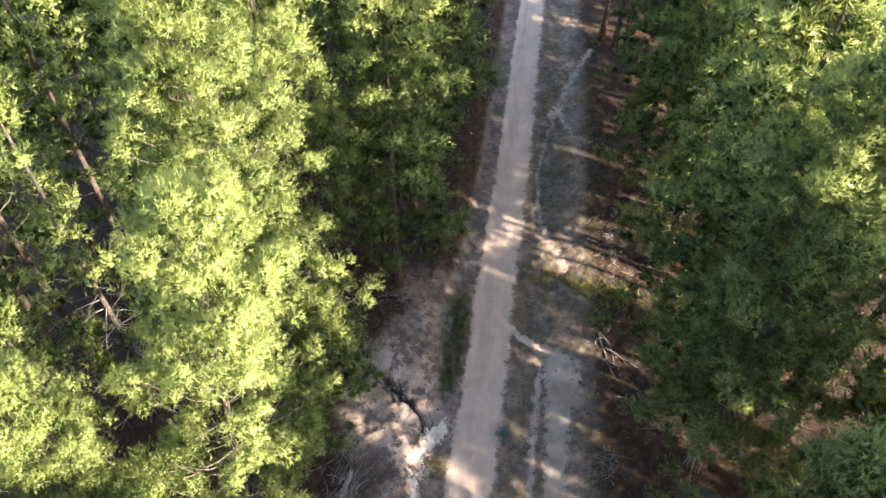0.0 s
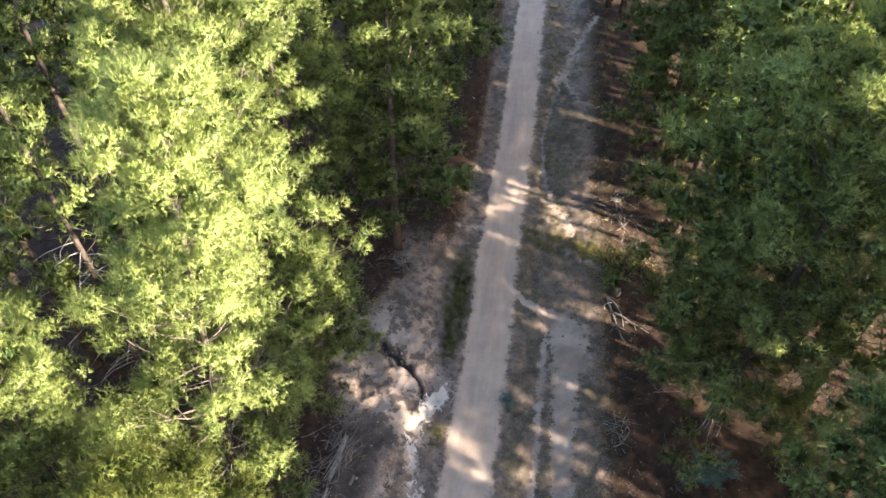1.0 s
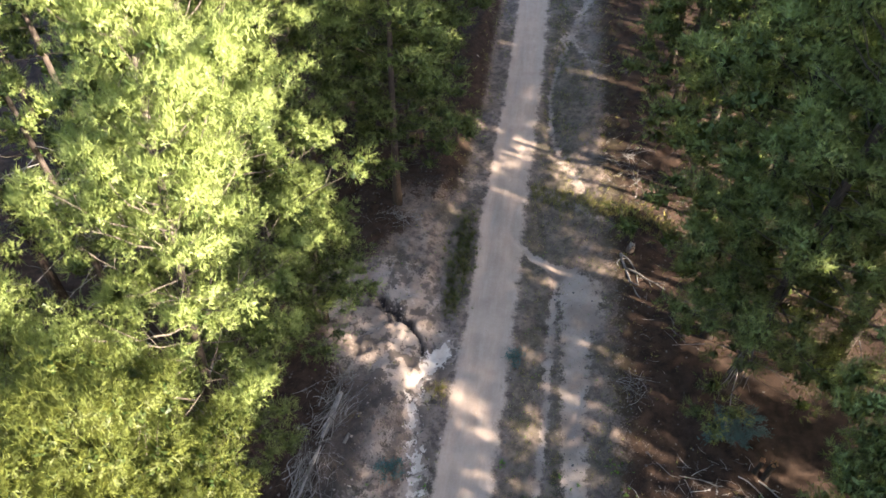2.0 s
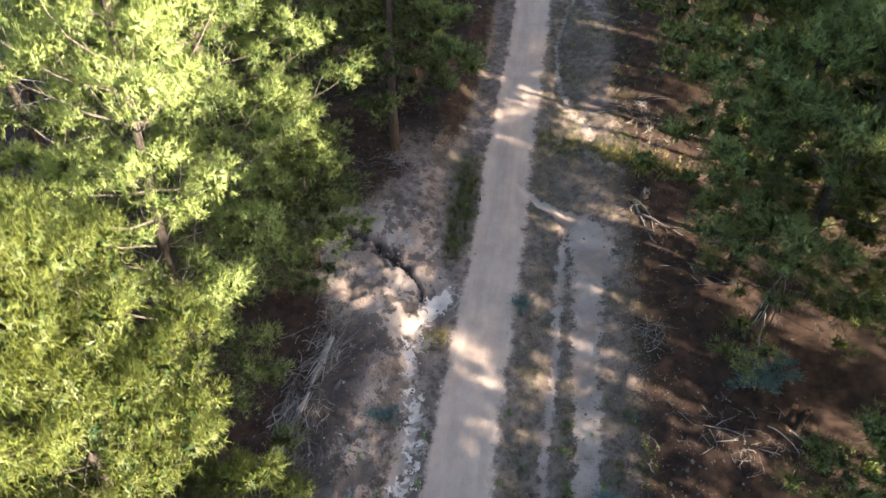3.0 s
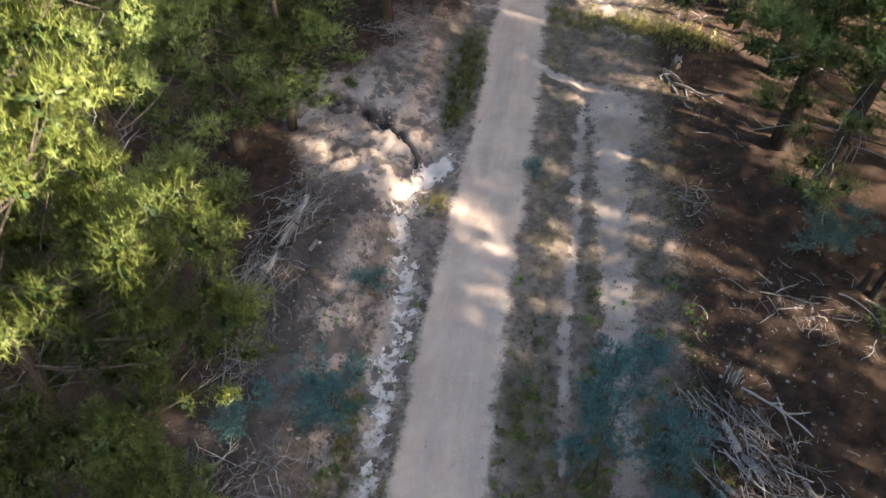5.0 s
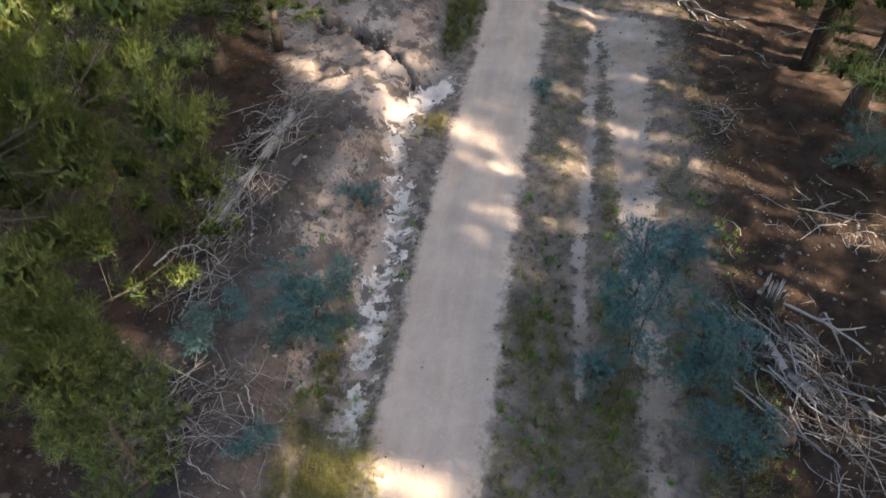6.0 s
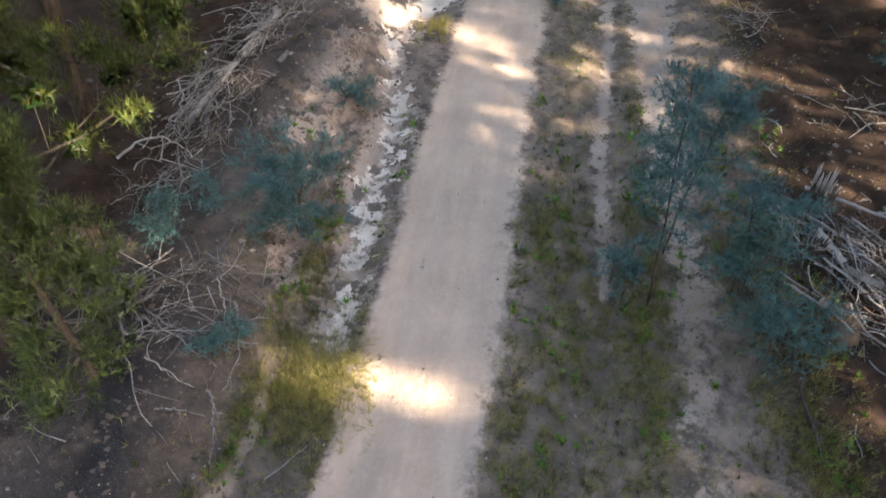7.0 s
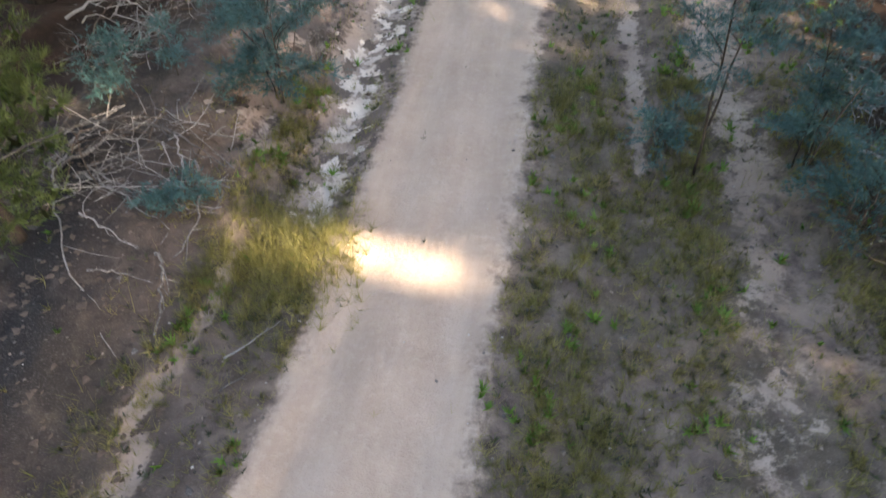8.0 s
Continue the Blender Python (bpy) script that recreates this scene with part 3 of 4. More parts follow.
        out = np.array([math.cos(az), math.sin(az), 0.0])
        arc = on_trunk(z)[None] + out[None] * (ln * q)[:, None]
        arc[:, 2] += ln * (0.15 * q - 0.35 * q ** 2) + 0.04 * rng.normal(size=5) * q
        arc[:, :2] += rng.normal(size=(5, 2)) * 0.05 * q[:, None]
        dead_limbs.append((arc, 0.018 * (1 - 0.75 * q) + 0.003, 4))
        for i in range(4 if detail else 2):
            f = 0.35 + 0.6 * rng.random()
            here = np.array([np.interp(f, q, arc[:, c]) for c in range(3)])
            tw = unit(out * 0.8 + rng.normal(size=3) * 0.6) * ln * 0.35
            dead_limbs.append((np.stack([here, here + tw * 0.5 + np.array((0, 0, 0.03)), here + tw - np.array((0, 0, 0.06))]), (0.007, 0.005, 0.003), 3))
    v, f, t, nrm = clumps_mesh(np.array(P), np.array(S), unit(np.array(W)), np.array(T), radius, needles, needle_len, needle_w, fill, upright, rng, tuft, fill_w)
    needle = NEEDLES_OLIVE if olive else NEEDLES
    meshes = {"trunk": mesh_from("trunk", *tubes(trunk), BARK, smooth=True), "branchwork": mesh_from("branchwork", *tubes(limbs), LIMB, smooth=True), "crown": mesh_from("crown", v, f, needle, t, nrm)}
    if dead_limbs:
        meshes["dead_branchwork"] = mesh_from("dead_branchwork", *tubes(dead_limbs), DEADWOOD, smooth=True)
    return meshes


def pine(meshes, label, group):
    tree = new("pine_tree")
    tagged(tree, label, "tree", group)
    for name, me in meshes.items():
        ob = part(name, me, tree)
        if name in ("crown", "branchwork", "dead_branchwork"):
            tagged(ob, kind="stuff")
    return tree


near_kw = dict(needles=440, clumps=2.7, needle_len=0.17, needle_w=0.0125, fill=74, dead=14, detail=True, puff=0.42, tuft=9, fill_w=0.13)
mid_kw = dict(needles=168, clumps=2.3, needle_len=0.21, needle_w=0.023, fill_w=0.25, fill=46, dead=4, detail=False, puff=0.50, tuft=7)
far_kw = dict(needles=20, clumps=1.2, needle_len=0.42, needle_w=0.12, fill_w=0.62, fill=14, dead=0, detail=False, puff=0.60, bare=True, tuft=4)
MODELS = {
    "broad": pine_parts(11, 22.5, 4.6, 0.19, 3, inner=0.3, **near_kw),
    "tall": pine_parts(12, 22.5, 3.7, 0.28, 2, **near_kw),
    "skirted": pine_parts(13, 22.5, 4.5, 0.12, 1, inner=0.15, tiers=0.8, **near_kw),
    "olive": pine_parts(14, 16.5, 4.6, 0.17, 3, olive=1.0, upright=0.4, inner=0.30, tiers=0.82, **near_kw),
    "mid_a": pine_parts(21, 21.5, 3.4, 0.34, 1, **mid_kw),
    "mid_b": pine_parts(22, 20.0, 3.2, 0.38, 2, **mid_kw),
    "grey": pine_parts(25, 21.0, 2.6, 0.40, 1, fullness=0.5, **{**mid_kw, "dead": 70}),
    "mid_c": pine_parts(23, 21.0, 2.8, 0.46, 1, fullness=0.8, **mid_kw),
    "mid_skirted": pine_parts(24, 21.0, 3.7, 0.14, 1, inner=0.2, tiers=0.88, **mid_kw),
    "far_a": pine_parts(31, 21.5, 3.4, 0.32, 1, **far_kw),
    "far_c": pine_parts(33, 20.0, 3.3, 0.13, 1, **far_kw),
    "far_b": pine_parts(32, 20.0, 3.2, 0.36, 1, **far_kw),
}
used_models = {}


def plant(model, x, y, height_scale, turn, label, group, width=1.0, lean=0.0):
    m = Matrix.LocRotScale((x, y, at_ground(x, y, 0.06)), Euler((0, radians(lean), radians(turn))), (height_scale * width, height_scale * width, height_scale))
    if model not in used_models:
        used_models[model] = pine(MODELS[model], label, group)
        used_models[model].matrix_basis = m
        return used_models[model]
    first = used_models[model]
    tree = copy_thing(first, Matrix())
    tree.matrix_basis = m
    return tagged(tree, label, group=group)


BRIGHT = "tall pine with a full sunlit yellow-green needle crown"
DARK = "tall pine with a dark green shaded crown beside the track, some unseen to block sun"
PLACED = [
    # model, x, y, height scale, turn, label, width
    ("broad", -7.75, 11.3, 1.0, 200, BRIGHT, 0.92),
    ("skirted", -7.6, 19.3, 1.10, 140, BRIGHT, 1.08),
    ("mid_skirted", -5.9, 20.7, 0.46, 75, "small pine with dark green drooping boughs, the unseen one blocking sun", 1.5),
    ("olive", -7.2, 5.9, 1.0, 75, "shorter pine with an olive-yellow needle crown", 0.9),
    ("mid_skirted", -3.05, 29.1, 0.95, 230, "pine with low olive branches beside the track", 1.15),
    ("broad", -10.8, 9.0, 0.84, 250, BRIGHT, 0.85),
    ("grey", -13.4, 17.6, 1.02, 10, "thin pale pine with a sparse crown and bare leader", 0.9),
    ("grey", -14.6, 14.4, 0.8, 110, "half dead grey pine with many bare branches", 0.9),
    ("mid_a", -10.9, 23.8, 1.05, 310, BRIGHT, 0.92),
    ("tall", -7.0, 25.6, 0.98, 40, BRIGHT, 1.05),
    ("mid_a", -7.4, 29.6, 1.02, 200, BRIGHT, 1.05),
    ("skirted", 12.1, 17.4, 1.08, 240, DARK, 0.92),
    ("mid_skirted", 12.0, 20.5, 1.2, 200, DARK, 1.0),
    ("mid_a", 17.1, 18.7, 0.98, 330, DARK, 1.08),
    ("mid_skirted", 11.6, 6.8, 0.86, 300, DARK, 0.74),
    ("mid_skirted", 13.4, 25.6, 1.26, 20, DARK, 0.86),
    # the next three stand out of view, added to block sun off the track
    ("mid_skirted", 15.8, 1.5, 1.129, 324, DARK, 1.0),
    ("mid_skirted", 12.7, -5.7, 0.714, 288, DARK, 1.0),
    ("mid_skirted", 18.4, 2.6, 1.06, 216, DARK, 1.22),
    ("mid_skirted", 14.3, 36.4, 1.10, 0, DARK, 0.9),
    ("mid_a", 13.9, 38.0, 0.95, 90, DARK, 0.9),
    ("mid_skirted", 13.6, 31.0, 1.2, 180, DARK, 0.86),
    ("mid_skirted", 14.8, 43.0, 1.0, 280, DARK, 0.9),
    ("mid_skirted", 16.0, 49.0, 1.0, 80, DARK, 0.9),
    ("mid_a", 13.7, 59.6, 1.0, 50, DARK, 1.0),
    ("mid_b", 14.6, 58.0, 1.0, 150, DARK, 1.0),
    ("mid_a", 15.6, 57.6, 1.0, 250, DARK, 1.0),
    # four pines out of view, added and sized to shape the sun band
    ("mid_skirted", 21.5, -5.6, 1.075, 0, "plantation pine among many others, the unseen ones added for shade", 0.55),
    ("mid_c", 21.6, -2.9, 0.816, 36, "plantation pine among many others, the unseen ones added for shade", 0.9),
    ("mid_c", 20.4, -5.6, 0.715, 180, "plantation pine among many others, the unseen ones added for shade", 0.9),
    ("mid_c", 24.1, -6.2, 0.665, 180, "small pine with dark green drooping boughs, the unseen one blocking sun", 1.6),
    ("mid_skirted", -2.5, 34.4, 0.98, 20, BRIGHT, 1.25),
    ("mid_skirted", -1.9, 39.5, 0.98, 120, BRIGHT, 1.25),
    ("mid_skirted", -1.0, 44.5, 0.98, 220, BRIGHT, 1.25),
    ("mid_skirted", 0.9, 52.0, 0.95, 320, BRIGHT, 1.1),
]
LEANS = {(-7.75, 11.3): -4.0, (11.6, 6.8): -6.0}     # degrees, towards the track or away from it
for model, x, y, hs, turn, label, width in PLACED:
    plant(model, x, y, hs, turn, label, "pines beside the track", width * (1.22 if label == DARK else 1.0), LEANS.get((x, y), 0.0))

# the plantation behind them, in loose rows; rows out of view are added for shade
rng = np.random.default_rng(77)
spots = [(p[1], p[2]) for p in PLACED]
GAPS = [(12.1, 13.1), (11.5, 10.1), (22.9, -8.6), (21.6, -4.6), (24.0, 2.7), (24.0, 19.9), (18.8, 5.4), (25.3, 5.8), (19.8, 21.4)]     # stems left out of the rows, mostly to let sun patches through
GLADES = [(-11.8, 19.8, 3.9), (-14.6, 24.6, 2.4), (-11.4, 14.6, 2.6)]     # shaded hollows
STEMS = {218: (144, 1.12, 0.0, 4.8), 316: (72, 0.952, 1.2, 1.2), 317: (36, 0.952, 0.0, 2.4), 416: (180, 0.722, 1.2, 1.2), 417: (252, 0.614, 0.0, 1.2), 515: (324, 0.85, 1.2, -1.2), 516: None, 615: None, 616: (0, 0.809, 2.4, -1.2), 617: (324, 1.066, 2.4, -1.2), 619: (0, 1.066, 0.0, -1.2), 714: (0, 0.585, 1.2, -1.2), 717: (180, 0.85, 1.2, 0.0), 816: (330, 1.0, 0, 0), 818: (324, 1.12, 2.4, 0.0), 916: (108, 1.02, 4.8, 1.2), 918: (108, 1.066, 2.4, -3.6), 919: (108, 0.96, 0.0, 0.0), 1017: (0, 1.0, 0, 0), 1018: (216, 0.952, 2.4, 4.8), 1019: (0, 1.015, 3.6, 2.4), 1117: (300, 1.0, 0, 0)}     # turn, size, shift of stems, most out of view, tuned to shape sun patches
row = 0
for y0 in np.arange(-20, 80, 3.7):
    row += 1
    for column, x0 in enumerate(np.arange(-44, 48, 3.7)):
        x, y = x0 + rng.normal() * 0.6 + (row % 2) * 1.8, y0 + rng.normal() * 0.6
        u = x - float(road_x(y))
        turn, hs, pick, wd = rng.random() * 360, 0.84 + 0.26 * rng.random(), rng.random(), 0.9 + 0.25 * rng.random()
        if (-5.6 if y > 33 else -8.0) < u < 10.4 or u > (28.5 if y < 10 else 27.3) or u < -28 or (u < 0 and y < -14) or (u < 0 and (y > 62 or -0.5 < y < 3 and u > -9)):
            continue
        if min(math.hypot(x - a, y - b) for a, b in spots) < (4.1 if u < 0 else 2.9):
            continue
        if any(math.hypot(x - a, y - b) < r for a, b, r in GLADES):
            continue
        spots.append((x, y))
        if any(math.hypot(x - a, y - b) < 1.0 for a, b in GAPS):
            continue
        hs = hs * (0.95 if y > 15 else 1.08 if 12 < u < 22 else 1.05) if u > 0 and y < 30 else hs
        close = y > 4 and y < 42 and -22 < u < (17 if y > 14 else 15)
        model = ("mid_a" if pick < 0.4 else "mid_b" if pick < 0.75 else "mid_c") if close else "far_c" if u > 14 and y < 12 and pick > 0.5 else ("far_a" if pick < 0.5 else "far_b")
        own = STEMS.get(row * 100 + column, (turn, 1.0, 0, 0))
        if own:
            plant(model, x + own[2], y + own[3], hs * own[1], own[0], "plantation pine among many others, the unseen ones added for shade", "plantation pines", wd)

# ---- wattle saplings and shrubs ----


def wattle(seed, height, spread, stems, leaf_from, label, dense=1.0, lean=(0.0, 0.0)):
    """A feathery blue-green sapling: thin stems, side twigs, many small fronds."""
    rng = np.random.default_rng(seed)
    thing = tagged(new("wattle_sapling"), label, "shrub", "wattle saplings")
    P, W, N, T = [], [], [], []
    for k in range(stems):
        az = k * 6.283 / stems + rng.random()
        foot = np.array((0.10 * math.cos(az), 0.10 * math.sin(az), 0.0)) * (stems > 1)
        q = np.linspace(0, 1, 8)
        hgt = height * (0.8 + 0.25 * rng.random())
        out = np.array((math.cos(az), math.sin(az))) * spread * 0.45 * (stems > 1) + np.array(lean)
        arc = np.stack([foot[0] + out[0] * q ** 1.4, foot[1] + out[1] * q ** 1.4, hgt * q], -1)
        arc[1:, :2] += np.cumsum(rng.normal(size=(7, 2)) * 0.03, 0)
        part("stem", mesh_from("stem", *tubes([(arc, (0.005 + 0.0035 * height) * (1 - 0.85 * q) + 0.002, 6)]), DARKWOOD, smooth=True), thing)
        twigs = []
        for i in range(int(12 * hgt / 3 * dense) + 6):
            f = leaf_from + (1 - leaf_from) * rng.random() ** 0.8
            here = np.array([np.interp(f, q, arc[:, c]) for c in range(3)])
            a = rng.random() * 6.283
            ln = spread * (0.35 + 0.65 * rng.random()) * (1.15 - 0.75 * f)
            way = np.array((math.cos(a), math.sin(a), 0.35 + 0.3 * rng.random()))
            g = np.linspace(0, 1, 4)
            tw = here + way * (ln * g)[:, None] + np.array((0, 0, -0.35 * ln)) * (g ** 2)[:, None]
            twigs.append((tw, 0.008 * (1 - 0.7 * g) + 0.001, 3))
            for j in range(int(13 + 27 * ln * dense)):
                h = 0.30 + 0.80 * (0.25 * rng.random() + np.floor(rng.random() * 3) / 3)
                at = here + way * ln * h + np.array((0, 0, -0.35 * ln * h * h)) + rng.normal(size=3) * np.array((0.085, 0.085, 0.04))
                P.append(at), W.append(unit(way + rng.normal(size=3) * 0.6)), N.append(unit(np.array((0, 0, 0.9)) + rng.normal(size=3) * 0.45)), T.append(rng.random() * 0.8)
        part("twig_mass", mesh_from("twig_mass", *tubes(twigs), DARKWOOD, smooth=True), thing)["kind"] = "stuff"
    v, f, t, nrm = tufts(np.array(P), np.array(W), np.array(N), np.full(len(P), 0.15), np.array(T), 13, 0.080, 0.010, 68, rng)
    part("foliage", mesh_from("foliage", v, f, WATTLE, t, nrm), thing)["kind"] = "stuff"
    return thing


def stand(thing, x, y, turn=0.0, sink=0.03):
    thing.matrix_basis = pose(x, y, at_ground(x, y, sink), 0, 0, turn)
    return thing


stand(wattle(41, 4.5, 1.35, 1, 0.38, "tall thin blue-green wattle sapling on a dark stem", 1.6, (-0.15, 0.35)), 3.68, 7.45)
stand(wattle(42, 4.0, 1.25, 1, 0.35, "thin leaning blue-green wattle sapling on a dark stem", 1.6, (0.45, 0.3)), 4.15, 8.6)
stand(wattle(43, 2.9, 0.95, 3, 0.12, "dense bushy blue-green wattle beside the brushwood heap", 1.3), 5.25, 7.5)
stand(wattle(44, 1.7, 0.8, 3, 0.1, "low blue-green wattle shrub on bare soil"), 5.5, 6.1)
stand(wattle(45, 2.0, 1.2, 4, 0.12, "low bushy blue-green wattle on the eroded bank", 1.2), -2.8, 8.75)
stand(wattle(46, 1.2, 0.5, 1, 0.1, "small thin blue-green wattle among fallen branches"), -4.5, 8.9)
stand(wattle(47, 1.2, 0.6, 2, 0.1, "small blue-green wattle among fallen branches", 0.8), -5.0, 8.15)
stand(wattle(48, 1.9, 1.05, 4, 0.08, "spreading grey-green wattle shrub under the pines", 1.2), 11.6, 14.9)
stand(wattle(49, 0.5, 0.4, 2, 0.1, "tiny blue-green wattle seedling beside the brushwood"), -3.7, 6.0)
stand(wattle(50, 0.8, 0.5, 2, 0.1, "tiny blue-green wattle seedling on the clay bank"), -2.3, 13.2)
stand(wattle(51, 0.9, 0.5, 2, 0.1, "tiny green wattle seedling on the weedy strip"), 3.3, 7.9)
stand(wattle(52, 0.6, 0.45, 2, 0.1, "tiny green wattle seedling on the weedy strip"), 3.0, 19.0)

# young pine under the big ones; its negative shift paints their shade on it
young = pine_parts(61, 5.3, 1.15, 0.06, 1, needles=150, clumps=2.2, needle_len=0.14, needle_w=0.010, fill=12, dead=4, detail=True, puff=0.17, fullness=0.95, shift=-0.38, tiers=1.6)
kid = pine(young, "young bushy dark green pine, shade and a sunlit tip painted in", "young pines")
stand(kid, -5.4, 5.1, 30)
# ---- dead wood ----
rng = np.random.default_rng(5)


def stick_mesh(seed, length, radius, bend, forks, mat=None):
    """A fallen branch along +x: bent, tapered, with a few snapped side twigs."""
    r = np.random.default_rng(seed)
    q = np.linspace(0, 1, 9)
    arc = np.stack([length * (q - 0.5), bend * length * np.sin(q * 3.1 + r.random()) * (0.5 + r.random()) + np.cumsum(r.normal(size=9)) * 0.020 * length,
                    0.05 * length * np.sin(q * 4 + r.random() * 6) * r.random()], -1)
    arc[:, 1] -= arc[:, 1].mean()
    sticks = [(arc, radius * (1 - 0.6 * q), 7 if radius > 0.03 else 5)]
    for k in range(forks):
        f = 0.25 + 0.6 * r.random()
        here = np.array([np.interp(f, q, arc[:, c]) for c in range(3)])
        way = np.array((0.8, (r.integers(0, 2) * 2 - 1) * (0.4 + 0.6 * r.random()), 0.5 * r.random())) * length * (0.12 + 0.2 * r.random())
        sticks.append((np.stack([here, here + way * 0.5 + r.normal(size=3) * 0.01, here + way]), radius * np.array((0.55, 0.4, 0.2)), 4))
    return mesh_from("stick", *tubes(sticks), mat or DEADWOOD, smooth=True)


THIN = [stick_mesh(100 + i, 1.0, 0.007 + 0.006 * rng.random(), 0.08 + 0.22 * rng.random(), 1 + i % 4) for i in range(12)]
THICK = [stick_mesh(140 + i, 1.0, 0.022 + 0.010 * rng.random(), 0.05 + 0.10 * rng.random(), i % 4) for i in range(6)]
DULL = [stick_mesh(160 + i, 1.0, 0.012 + 0.008 * rng.random(), 0.05 + 0.1 * rng.random(), i % 4, DARKWOOD) for i in range(6)]


def lay(parent, meshes, x, y, lift, length, turn, tip=0.0, thick=1.0, name="stick"):
    """One stick at world x, y over the ground, as a part of the heap."""
    me = meshes[int(rng.integers(len(meshes)))]
    ob = part(name, me, parent)
    o = parent.matrix_basis.translation
    ob.matrix_basis = Matrix.LocRotScale(Vector((x, y, at_ground(x, y) + lift)) - o, Euler((rng.random() * 6.28, radians(tip), radians(turn)), "XYZ"), (length, (0.55 + 0.45 * length) * thick, (0.55 + 0.45 * length) * thick))
    return ob


def heap(x, y, label, category="brushwood"):
    h = tagged(new("brushwood_heap"), label, category, "heaps of cut branches")
    h.matrix_basis = pose(x, y, at_ground(x, y))
    return h


def bough(parent, a, m, b, radius, seed, name="branch", twigs=3, lift=0.06, mat=None):
    """A bent branch lying from a over m to b (x, y, height over the ground), with snapped side twigs."""
    r = np.random.default_rng(seed)
    q = np.linspace(0, 1, 14)[:, None]
    ctrl = [np.array((p[0], p[1], at_ground(p[0], p[1]) + (p[2] if len(p) > 2 else lift))) for p in (a, m, b)]
    ctrl[1] = 2 * ctrl[1] - (ctrl[0] + ctrl[2]) / 2
    arc = ctrl[0] * (1 - q) ** 2 + 2 * ctrl[1] * q * (1 - q) + ctrl[2] * q ** 2
    ln = np.linalg.norm(arc[-1] - arc[0])
    arc[1:-1] += r.normal(size=(12, 3)) * 0.012 * ln
    q = q[:, 0]
    sticks = [(arc, radius * (1 - 0.62 * q) * (1 + 0.12 * r.normal(size=14)), 7)]
    for k in range(twigs):
        i = int(r.integers(3, 12))
        way = unit(unit(arc[i + 1] - arc[i]) + r.normal(size=3) * np.array((0.8, 0.8, 0.35))) * ln * (0.12 + 0.20 * r.random())
        sticks.append((np.stack([arc[i], arc[i] + way * 0.5 + r.normal(size=3) * 0.02, arc[i] + way]), radius * np.array((0.42, 0.30, 0.14)), 4))
    v, f = tubes(sticks)
    o = np.array(parent.matrix_basis.translation)
    return part(name, mesh_from(name, v - o, f, mat or DEADWOOD, smooth=True), parent)


def split_log(parent, a, b, radius, seed, splinters):
    """A shattered log from a to b (x, y, height over the ground): torn body and long loose slivers."""
    r = np.random.default_rng(seed)
    a, b = (np.array((p[0], p[1], at_ground(p[0], p[1]) + p[2])) for p in (a, b))
    ln, way = np.linalg.norm(b - a), unit(b - a)
    o = np.array(parent.matrix_basis.translation)
    q = np.linspace(0, 1, 12)
    body = a + (b - a) * q[:, None] + r.normal(size=(12, 3)) * 0.012
    part("log", mesh_from("log", *(lambda v, f: (v - o, f))(*tubes([(body, radius * (0.55 + 0.5 * np.sin(q * 2.6 + 0.3)) * (1 + 0.15 * r.normal(size=12)), 9)])), DEADWOOD, smooth=True), parent, "grey weathered split log")
    for k in range(splinters):
        s0 = r.random() * 0.6
        off = unit(r.normal(size=3)) * radius * (0.8 + 0.5 * r.random())
        start = a + way * ln * s0 + off
        to = start + (way + r.normal(size=3) * 0.16) * ln * (0.25 + 0.45 * r.random())
        to[2] = max(to[2], at_ground(to[0], to[1]) + 0.04)
        g = np.linspace(0, 1, 5)[:, None]
        line = start * (1 - g) + to * g + r.normal(size=(5, 3)) * 0.012
        v, f = tubes([(line, radius * (0.12 + 0.22 * r.random()) * np.array((0.5, 1, 0.9, 0.6, 0.15)), 5)])
        part("sliver", mesh_from("sliver", v - o, f, DEADWOOD if k % 4 else PALEBARK, smooth=True), parent)


PALEBARK = wood_material("pale_bark", (0.260, 0.235, 0.215), (0.560, 0.530, 0.500), 10, 4, 0.004)
# long windrow on the bank
row_heap = heap(-5.3, 14.5, "long heap of grey dead branches and split logs on the bank")
split_log(row_heap, (-4.63, 16.62, 0.42), (-5.20, 14.55, 0.16), 0.105, 301, 34)
split_log(row_heap, (-5.20, 14.10, 0.22), (-5.85, 11.75, 0.16), 0.060, 302, 16)
bough(row_heap, (-5.0, 16.3, 0.2), (-5.7, 14.9, 0.35), (-6.3, 14.0, 0.12), 0.035, 303)
bough(row_heap, (-4.4, 15.6, 0.15), (-4.25, 16.1, 0.35), (-3.75, 16.6, 0.2), 0.022, 304)
bough(row_heap, (-6.9, 10.4, 0.1), (-6.2, 11.0, 0.2), (-5.4, 10.6, 0.1), 0.030, 305)
bough(row_heap, (-5.5, 13.4, 0.3), (-5.0, 12.3, 0.25), (-4.9, 11.4, 0.08), 0.020, 306)
bough(row_heap, (-6.4, 13.2, 0.2), (-6.0, 12.0, 0.4), (-6.1, 10.9, 0.1), 0.024, 307)
for i in range(290):
    s = rng.random()
    y = 17.6 - 8.6 * s
    x = -4.7 - 0.13 * (17.6 - y) + rng.normal() * 0.5
    pool = THIN if rng.random() < 0.6 else DULL
    lay(row_heap, pool, x, y, 0.05 + 0.45 * rng.random() * (1 - abs(s - 0.35)), 0.4 + 1.0 * rng.random() ** 1.5, 70 + rng.normal() * 46, rng.normal() * 13, 1.0)
